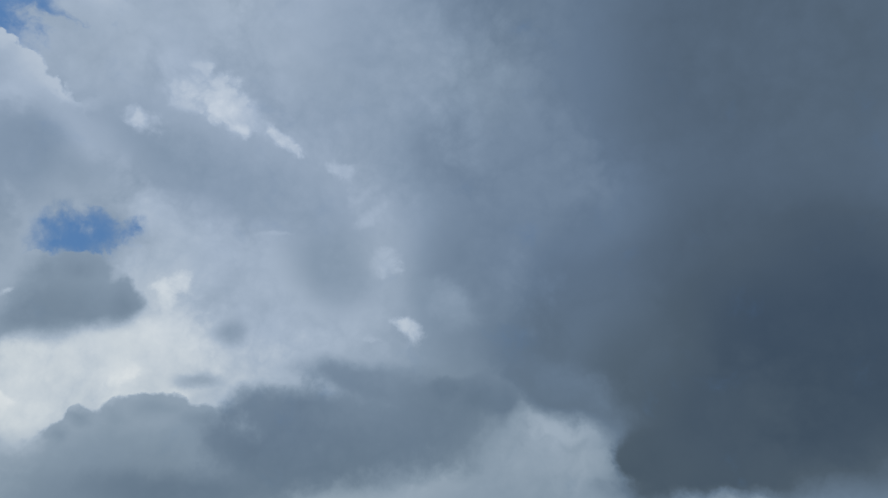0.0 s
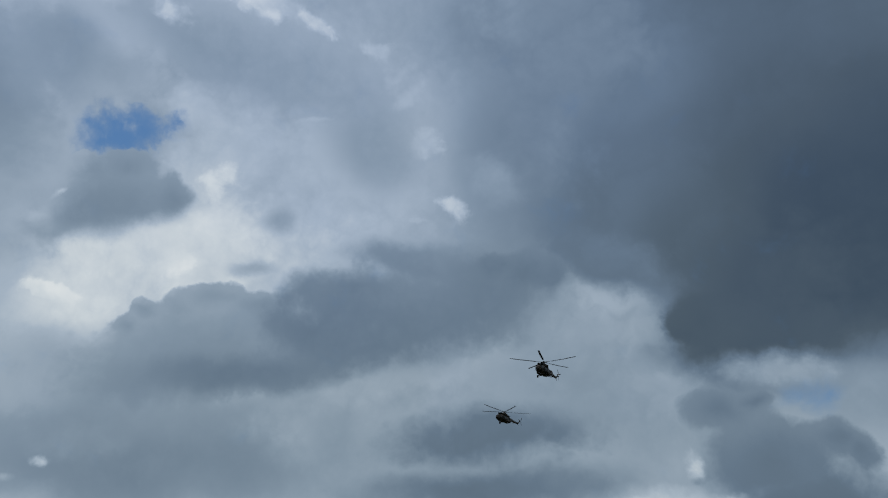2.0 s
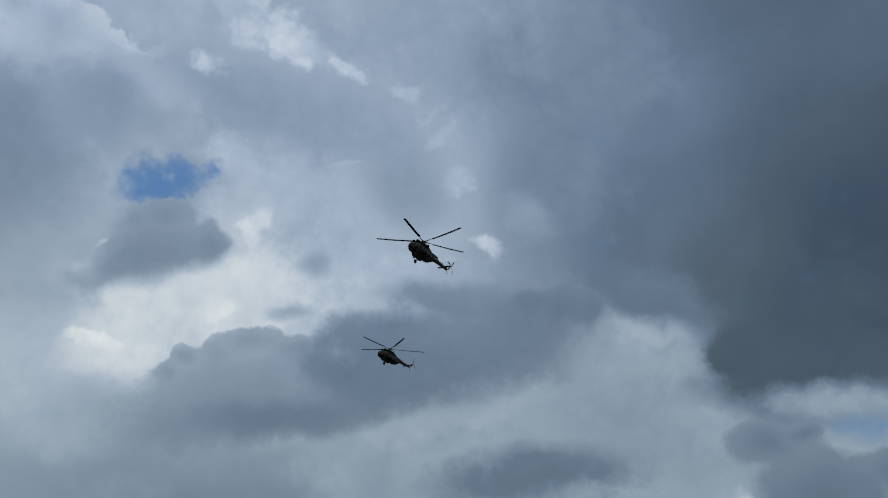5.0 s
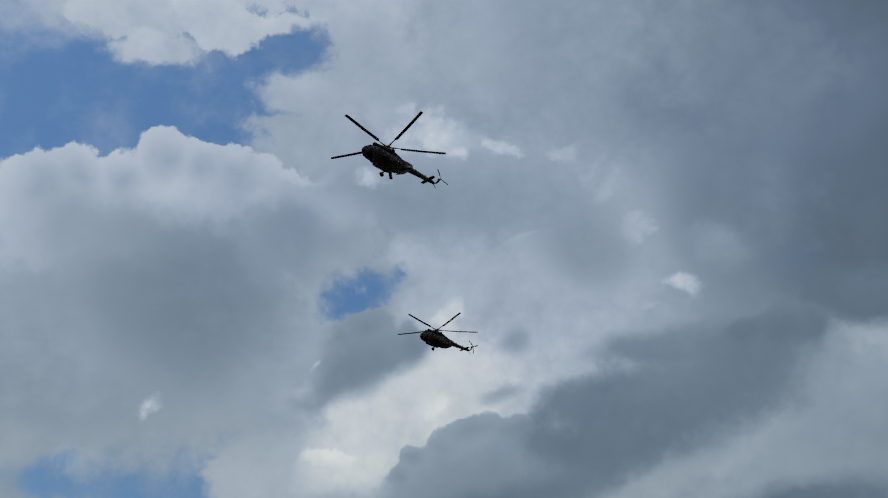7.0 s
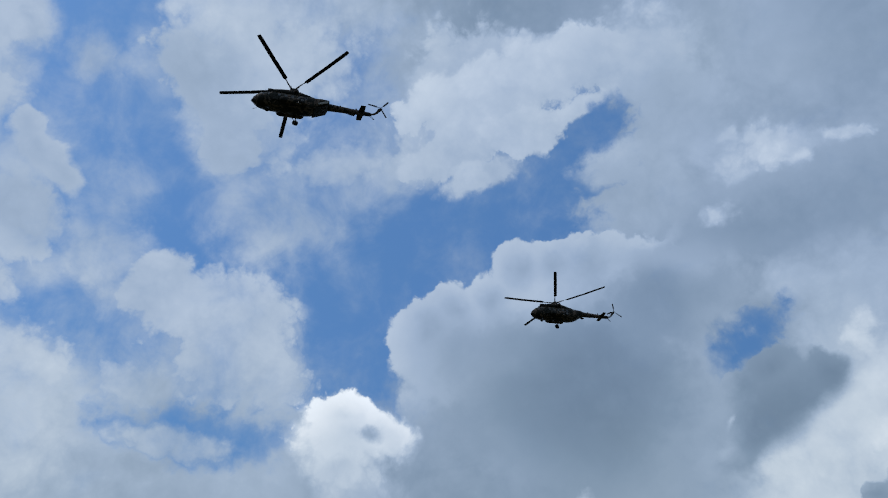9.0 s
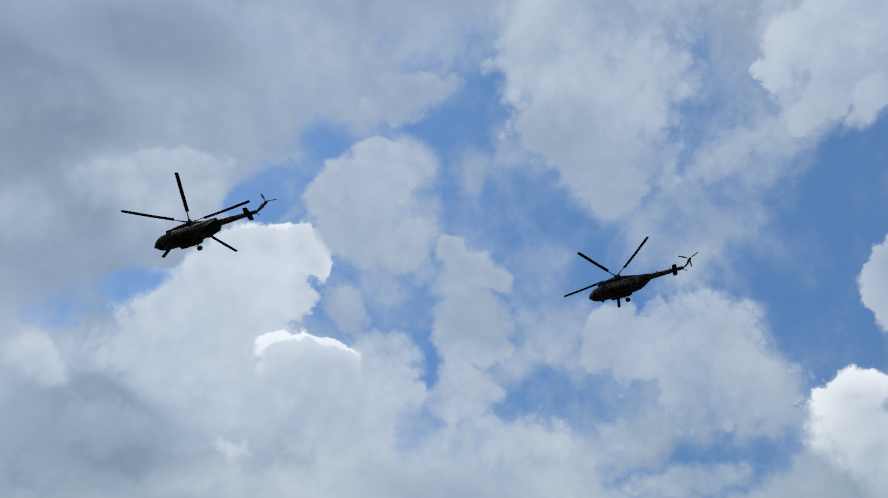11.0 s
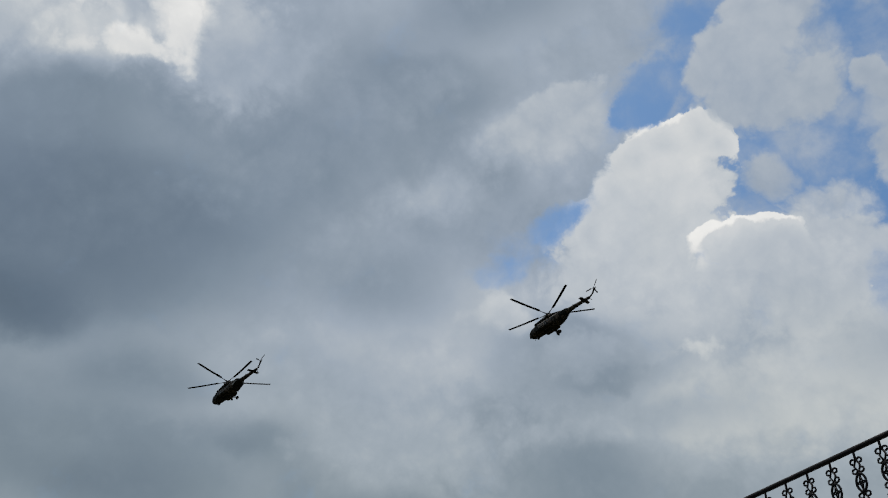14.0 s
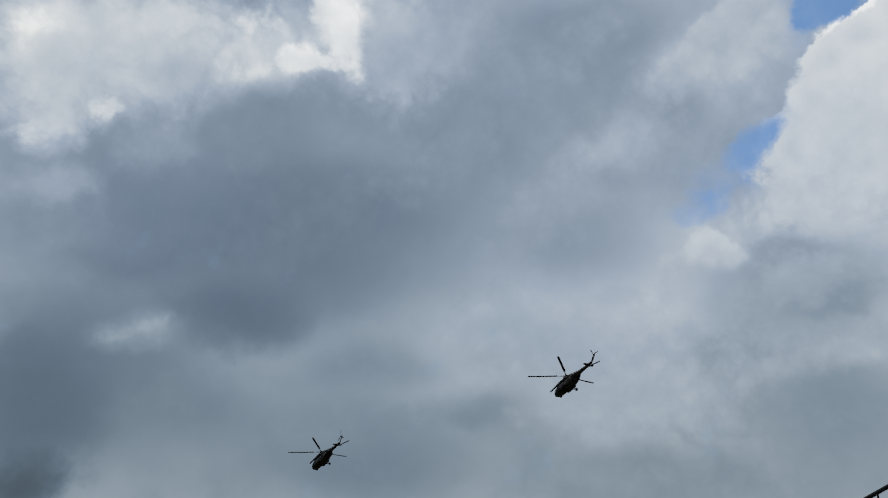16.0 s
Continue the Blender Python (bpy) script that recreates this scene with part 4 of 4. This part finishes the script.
        for s in (-1, 1):
            bm = bmesh.new()
            tube(bm, [(-2.6, s * 0.03, 0.55), (-3.6, s * 0.03, 0.80), (-4.6, s * 0.03, 1.28), (-5.4, s * 0.03, 1.86)], 0.018, 6)
            part("clamshell_door_seam", bm, BELLY, top)

    # belly fittings
    bm = bmesh.new()
    box(bm, (1.2, 0, 0.33), (1.5, 0.5, 0.12), 0.04)
    part("doppler_housing", bm, BELLY, top, "flat box under the belly")
    bm = bmesh.new()
    bmesh.ops.create_uvsphere(bm, u_segments=18, v_segments=10, radius=0.22, matrix=pose(5.55, 0.0, 1.25))
    part("sensor_ball", bm, BELLY, top, "round sensor ball under the nose")
    bm = bmesh.new()
    tube(bm, [(4.85, -0.9, 0.9), (5.35, -1.02, 0.78)], 0.025, 8)
    part("pitot_tube", bm, STEEL, top)
    for x, z in ((-6.6, 2.58), (-8.9, 2.50)):
        bm = bmesh.new()
        foil(bm, [((x, 0, z), (-1, 0, 0), (0, 1, 0), 0.30, 0.05), ((x - 0.12, 0, z + 0.42), (-1, 0, 0), (0, 1, 0), 0.14, 0.03)])
        part("blade_antenna", bm, BELLY, top)

    # fin, stabiliser, tail skid
    bm = bmesh.new()
    foil(bm, [((-10.7, 0, 2.12), (-1, 0, 0.05), (0, 1, 0), 1.3, 0.36), ((-11.35, 0, 2.28), (-1, 0, 0.35), (0, 1, 0), 1.2, 0.34), ((-11.9, 0, 2.62), (-0.8, 0, 0.5), (0, 1, 0), 1.1, 0.30), ((-12.3, 0, 3.1), (-0.9, 0, 0.4), (0, 1, 0), 0.95, 0.26), ((-12.55, 0, 3.62), (-1, 0, 0.3), (0, 1, 0), 0.75, 0.22)])
    part("tail_fin", bm, CAMO, top)
    for s in (-1, 1):
        bm = bmesh.new()
        foil(bm, [((-9.45, s * 0.18, 2.17), (-1, 0, 0), (0, 0, 1), 0.95, 0.13), ((-9.52, s * 1.45, 2.17), (-1, 0, 0), (0, 0, 1), 0.70, 0.08)])
        part("stabiliser", bm, CAMO, top)
    bm = bmesh.new()
    tube(bm, [(-10.7, 0, 2.0), (-11.4, 0, 1.35)], 0.035, 8)
    tube(bm, [(-11.1, 0, 2.05), (-11.4, 0, 1.35)], 0.025, 8)
    box(bm, (-11.42, 0, 1.32), (0.26, 0.12, 0.05), 0.015)
    part("tail_skid", bm, STEEL, top)

    # undercarriage
    bm = bmesh.new()
    tube(bm, [(3.65, 0, 0.75), (3.6, 0, 0.17)], 0.075, 10)
    tube(bm, [(3.3, 0, 0.6), (3.6, 0, 0.27)], 0.04, 8)
    tube(bm, [(3.6, -0.2, 0.15), (3.6, 0.2, 0.15)], 0.05, 8)
    leg = part("nose_gear", bm, STEEL, top)
    for s in (-1, 1):
        wheel(leg, (3.6, s * 0.2, 0.15), 0.30, 0.17)
    for s in (-1, 1):
        bm = bmesh.new()
        tube(bm, [(-0.55, s * 1.15, 0.62), (-0.65, s * 2.1, 0.44)], 0.065, 10)
        tube(bm, [(0.35, s * 1.1, 0.65), (-0.6, s * 2.0, 0.44)], 0.045, 8)
        tube(bm, [(-0.55, s * 1.28, 1.55), (-0.64, s * 2.0, 0.5)], 0.07, 10, 0.05)
        leg = part("main_gear", bm, STEEL, top)
        wheel(leg, (-0.65, s * 2.2, 0.44), 0.435, 0.27)

    # rotor mast and head
    bm = bmesh.new()
    tube(bm, [(0, 0, 3.5), (0, 0, 4.25)], 0.22, 16, 0.13)
    part("rotor_mast", bm, STEEL, top)
    bm = bmesh.new()
    skin(bm, [ring(bm, (0, 0, z), (1, 0, 0), (0, 1, 0), r, r, 20) for z, r in ((-0.34, 0.38), (-0.28, 0.40), (-0.24, 0.2), (-0.12, 0.2), (-0.1, 0.46), (0.1, 0.46), (0.14, 0.2), (0.3, 0.16), (0.34, 0.05))])
    for k in range(5):
        a = 2 * math.pi * k / 5
        c, s = math.cos(a), math.sin(a)
        tube(bm, [(0.36 * c, 0.36 * s, 0), (1.15 * c, 1.15 * s, 0.05), (1.75 * c, 1.75 * s, 0.075)], 0.13, 8, 0.07)
        tube(bm, [(0.36 * c - 0.1 * s, 0.36 * s + 0.1 * c, -0.28), (0.95 * c - 0.22 * s, 0.95 * s + 0.22 * c, 0.0)], 0.03, 6)
    rotor = part("main_rotor", bm, STEEL, top, "five-bladed main rotor head")
    for k in range(5):
        a = 2 * math.pi * k / 5
        d, side = Vector((math.cos(a), math.sin(a), 0)), Vector((-math.sin(a), math.cos(a), 0))
        bm = bmesh.new()
        secs = []
        for r, chord in ((1.6, 0.14), (2.3, 0.16), (2.42, 0.56), (6.0, 0.56), (9.6, 0.56), (10.1, 0.50)):
            z = 0.075 + 0.46 * ((r - 1.6) / 8.5) ** 1.6
            secs.append((d * r + Vector((0, 0, z)), side + Vector((0, 0, 0.10 - 0.008 * r)), (0, 0, 1), chord, 0.075))
        foil(bm, secs)
        part("rotor_blade", bm, BLADE, rotor)
    bm = bmesh.new()
    tube(bm, [(0, -0.38, 0), (0, 0.12, 0)], 0.11, 12, 0.08)
    tail = part("tail_rotor", bm, STEEL, top, "three-bladed tail rotor hub")
    for k in range(3):
        a = 2 * math.pi * k / 3
        d, side = Vector((math.cos(a), 0, math.sin(a))), Vector((-math.sin(a), 0, math.cos(a)))
        bm = bmesh.new()
        foil(bm, [(d * r, side + Vector((0, tw, 0)), (0, 1, 0), ch, 0.035) for r, ch, tw in ((0.1, 0.08, 0), (0.5, 0.10, 0), (0.62, 0.26, 0.2), (1.9, 0.26, 0.1))])
        part("tail_blade", bm, BLADE, tail)
    return top, rotor, tail, pose(*HUB, disc_lean, disc_tilt, 0)


LEAD = helicopter("dark camouflaged transport helicopter with flat rear ramp, flying", True, -1.9, 0.0)
WING = helicopter("dark camouflaged transport helicopter with rounded clamshell rear, flying", False, -1.8, -3.3)

# ---- ground and terrace ----
bm = bmesh.new()
N, FAR = 24, 4500.0
grid = [[bm.verts.new((x, y, 0)) for x in np.linspace(-FAR, FAR, N)] for y in np.linspace(-FAR, FAR, N)]
for i in range(N - 1):
    for k in range(N - 1):
        bm.faces.new((grid[i][k], grid[i][k + 1], grid[i + 1][k + 1], grid[i + 1][k]))
tagged(part("ground", bm, EARTH, smooth=False), "open ground of dry grass and earth", "ground", kind="structure")

CORNER = Vector((-7.34, -0.21, 4.78))
ARM_A = Vector((-0.502, -0.865, 0)).normalized()
ARM_B = Vector((-0.921, 0.389, 0)).normalized()
LEN_A, LEN_B, RAIL = 6.6, 1.9, 0.95
FLOOR = CORNER.z - RAIL - 0.06


def prism(bm, base, z0, z1):
    low = [bm.verts.new((p.x, p.y, z0)) for p in base]
    high = [bm.verts.new((p.x, p.y, z1)) for p in base]
    skin(bm, [low, high])


def quad(inset):
    o = CORNER + (ARM_A + ARM_B) * inset
    la, lb = LEN_A - inset, LEN_B - inset
    return [o, o + ARM_A * la, o + ARM_A * la + ARM_B * lb, o + ARM_B * lb]


bm = bmesh.new()
prism(bm, quad(-0.10), FLOOR - 0.18, FLOOR)
tagged(part("terrace_slab", bm, CONCRETE, smooth=False), "weathered concrete terrace slab on the house walls", "terrace", kind="structure")
bm = bmesh.new()
prism(bm, quad(0.3), 0, FLOOR - 0.18)
tagged(part("wall_house", bm, PLASTER, smooth=False), "plain rendered house wall under the terrace", "wall", kind="structure")


def baluster_mesh():
    """A flat cast ornament: scrolls round a diamond, then an oval with a star, repeated down a stem. Hangs from z = 0 in the x-z plane."""
    bm = bmesh.new()

    def rod(pts, r=0.0085):
        tube(bm, [(x, 0, z) for x, z in pts], r, 6)

    def scrolls(z):
        for s in (-1, 1):
            for up in (-1, 1):
                pts = []
                for k in range(13):
                    a = math.pi * (0.02 + 1.55 * k / 12)
                    r = 0.036 - 0.020 * k / 12
                    pts.append((s * (0.042 + 0.0 * k - r * math.cos(a) * 1.0), z + up * (0.040 + r * math.sin(a) * 0.9)))
                rod(pts, 0.0095)
            rod([(s * 0.006, z + 0.055), (s * 0.034, z), (s * 0.006, z - 0.055)], 0.0105)

    def oval(z):
        n = 12
        for s in (-1, 1):
            rod([(s * 0.056 * (1 - (2 * k / n - 1) ** 2) ** 0.8, z + 0.092 * (2 * k / n - 1)) for k in range(n + 1)], 0.0115)
            # a small star with an open heart
            rod([(s * 0.050, z), (s * 0.014, z + 0.012), (0, z + 0.060)], 0.009)
            rod([(s * 0.050, z), (s * 0.014, z - 0.012), (0, z - 0.060)], 0.009)
        for u in (-1, 1):
            rod([(0, z + u * 0.055), (0, z + u * 0.092)], 0.011)
            rod([(-0.014, z + u * 0.012), (0.014, z - u * 0.012)], 0.008)

    rod([(0, 0.0), (0, -0.10)], 0.012)
    z = -0.145
    for k in range(3):
        scrolls(z)
        if k < 2:
            oval(z - 0.158)
            z -= 0.316
    rod([(0, z - 0.05), (0, -RAIL)], 0.012)
    bmesh.ops.recalc_face_normals(bm, faces=bm.faces)
    me = bpy.data.meshes.new("baluster")
    bm.to_mesh(me)
    bm.free()
    me.materials.append(IRON)
    me.shade_smooth()
    return me


BALUSTER = baluster_mesh()


def railing(arm, length, first, gap_, count, label):
    top = tagged(new("iron_railing"), label, "railing", "terrace railings")
    top.matrix_world = Matrix.Translation(CORNER) @ Matrix.Rotation(math.atan2(arm.y, arm.x), 4, "Z")
    bm = bmesh.new()
    tube(bm, [(-0.015, 0, 0), (length * 0.5, 0, 0), (length, 0, 0)], 0.026, 14)
    part("handrail", bm, IRON, top, "round black iron handrail")
    bm = bmesh.new()
    box(bm, (length / 2, 0, -RAIL - 0.02), (length, 0.04, 0.09), 0.004)
    part("bottom_rail", bm, IRON, top)
    bm = bmesh.new()
    tube(bm, [(length, 0, 0), (length, 0, -RAIL - 0.06)], 0.02, 10)
    part("post", bm, IRON, top)
    for k in range(count):
        b = new("baluster", BALUSTER)
        b.parent, b.location = top, (first + k * gap_, 0, -0.01)
    return top


railing(ARM_A, LEN_A, 0.099, 0.299, 21, "black wrought-iron railing with scrolled balusters along the terrace edge")
railing(ARM_B, LEN_B, 0.185, 0.295, 6, "black wrought-iron railing with scrolled balusters on the terrace return")

# ---- flight ----
# seconds, place, lean, pitch (nose down), heading
LEAD_ROWS = [
    (0.0, 47.85, 276.81, 74.52, 0.3, 5.0, -114.6),
    (0.5, 41.24, 264.64, 75.69, 0.1, 5.1, -114.8),
    (1.0, 34.57, 252.36, 76.81, -0.1, 5.3, -114.8),
    (1.5, 27.85, 239.95, 77.89, -0.3, 5.4, -114.8),
    (2.0, 21.22, 227.48, 78.63, -0.5, 5.6, -114.8),
    (2.5, 14.18, 214.92, 79.28, -0.7, 5.7, -114.6),
    (3.0, 7.51, 202.10, 80.08, -0.9, 5.8, -114.4),
    (3.8, -3.21, 181.02, 81.67, -1.2, 6.1, -113.9),
    (4.6, -13.82, 159.40, 83.14, -1.5, 6.3, -113.3),
    (5.5, -25.58, 134.33, 84.66, -1.8, 6.6, -112.3),
    (6.0, -31.75, 120.14, 85.34, -2.0, 6.7, -111.7),
    (6.5, -38.52, 105.19, 86.28, -2.2, 6.9, -111.0),
    (7.0, -44.55, 90.76, 86.48, -2.4, 7.0, -110.2),
    (7.5, -51.03, 75.13, 87.23, -2.6, 7.2, -109.4),
    (8.0, -56.74, 60.13, 87.50, -2.8, 7.3, -108.4),
    (8.5, -62.88, 43.99, 87.94, -3.0, 7.5, -107.5),
    (9.0, -68.62, 28.35, 88.16, -3.2, 7.6, -106.4),
    (9.5, -74.11, 11.25, 88.76, -3.4, 7.8, -105.3),
    (10.0, -79.40, -5.15, 89.28, -3.6, 7.9, -104.1),
    (10.8, -85.91, -33.11, 88.69, -3.9, 8.1, -102.9),
    (11.6, -91.71, -61.32, 88.11, -4.2, 8.4, -101.7),
    (12.5, -97.39, -93.44, 87.49, -4.6, 8.6, -99.9),
    (13.0, -100.40, -110.48, 87.15, -4.8, 8.8, -98.9),
    (13.5, -103.27, -128.30, 85.90, -5.0, 8.9, -97.8),
    (14.0, -105.89, -145.68, 85.43, -5.2, 9.1, -96.7),
    (14.5, -107.33, -164.03, 84.61, -5.4, 9.2, -95.3),
    (15.0, -109.68, -181.66, 85.27, -5.6, 9.4, -94.0),
    (15.5, -110.52, -200.96, 84.48, -5.8, 9.5, -92.7),
    (16.0, -111.50, -219.88, 84.44, -6.0, 9.7, -91.2),
]
WING_ROWS = [
    (0.0, 47.69, 363.05, 82.99, -1.4, 2.5, -126.7),
    (0.5, 38.75, 348.81, 83.83, -1.4, 2.7, -125.4),
    (1.0, 29.89, 334.53, 84.59, -1.3, 2.8, -124.1),
    (1.5, 21.14, 320.20, 85.29, -1.2, 3.0, -122.9),
    (2.0, 13.45, 305.74, 85.64, -1.2, 3.1, -121.7),
    (2.5, 4.64, 291.34, 85.97, -1.1, 3.3, -120.5),
    (3.0, -3.82, 276.96, 86.09, -1.0, 3.4, -119.4),
    (3.8, -16.81, 253.57, 87.01, -0.9, 3.7, -117.6),
    (4.6, -29.29, 229.95, 87.84, -0.8, 3.9, -115.9),
    (5.5, -42.69, 203.09, 88.71, -0.7, 4.2, -114.1),
    (6.0, -49.50, 188.11, 89.05, -0.7, 4.3, -113.1),
    (6.5, -56.80, 172.46, 90.02, -0.6, 4.5, -112.1),
    (7.0, -63.25, 157.35, 90.02, -0.6, 4.6, -111.2),
    (7.5, -69.74, 141.64, 90.57, -0.5, 4.8, -110.3),
    (8.0, -75.80, 126.23, 90.60, -0.4, 4.9, -109.4),
    (8.5, -82.03, 110.13, 90.97, -0.4, 5.1, -108.6),
    (9.0, -87.37, 94.95, 90.77, -0.3, 5.2, -107.8),
    (9.5, -93.19, 78.46, 91.13, -0.2, 5.4, -107.0),
    (10.0, -98.22, 63.09, 91.13, -0.2, 5.5, -106.2),
    (10.8, -105.42, 35.82, 91.30, -0.1, 5.8, -105.0),
    (11.6, -112.05, 8.45, 91.50, 0.0, 6.0, -103.9),
    (12.5, -118.96, -22.52, 91.78, 0.1, 6.3, -102.8),
    (13.0, -122.51, -38.51, 91.34, 0.2, 6.4, -102.2),
    (13.5, -125.66, -55.90, 90.70, 0.3, 6.6, -101.6),
    (14.0, -128.79, -72.06, 90.65, 0.3, 6.7, -101.0),
    (14.5, -131.54, -89.47, 89.97, 0.4, 6.9, -100.5),
    (15.0, -134.78, -105.35, 90.13, 0.4, 7.0, -100.0),
    (15.5, -137.26, -122.70, 89.65, 0.5, 7.2, -99.6),
    (16.0, -139.47, -140.11, 89.23, 0.6, 7.3, -99.1),
]
# how far the rotors run ahead of a steady 192 turns a minute
LEAD_SLIP = [(1.5, 69), (2, 82), (2.5, 52), (3, 68), (5.5, 79), (6, 91), (6.5, 64), (7, 77), (7.5, 52), (8, 65), (8.5, 40), (9, 52), (9.5, 22), (10, 29), (12.5, 40), (13, 51), (13.5, 24), (14, 31), (14.5, 2), (15, 10), (15.5, -20), (16, -8)]
WING_SLIP = [(1.5, 45), (2, 52), (2.5, 26), (3, 36), (5.5, 59), (6, 74), (6.5, 54), (7, 75), (7.5, 53), (8, 73), (8.5, 51), (9, 65), (9.5, 39), (10, 49), (12.5, 69), (13, 86), (13.5, 65), (14, 81), (14.5, 59), (15, 72), (15.5, 47), (16, 62)]


def spin(rotor, rest, slip):
    at, by = [s[0] for s in slip], [s[1] for s in slip]
    walk(rotor, [(k / 30, rest @ pose(0, 0, 0, 0, 0, -1152 * k / 30 + float(np.interp(k / 30, at, by)))) for k in range(481)])


def motions():
    for (top, rotor, tail, rest), rows, slip, lag in ((LEAD, LEAD_ROWS, LEAD_SLIP, 20), (WING, WING_ROWS, WING_SLIP, 55)):
        walk(top, [(t, pose(x, y, z, a, b, c)) for t, x, y, z, a, b, c in rows])
        spin(rotor, rest, slip)
        walk(tail, [(k / 30, pose(*TAIL_HUB) @ pose(0, 0, 0, 0, lag + 47 * k, 0)) for k in range(481)])


motions()
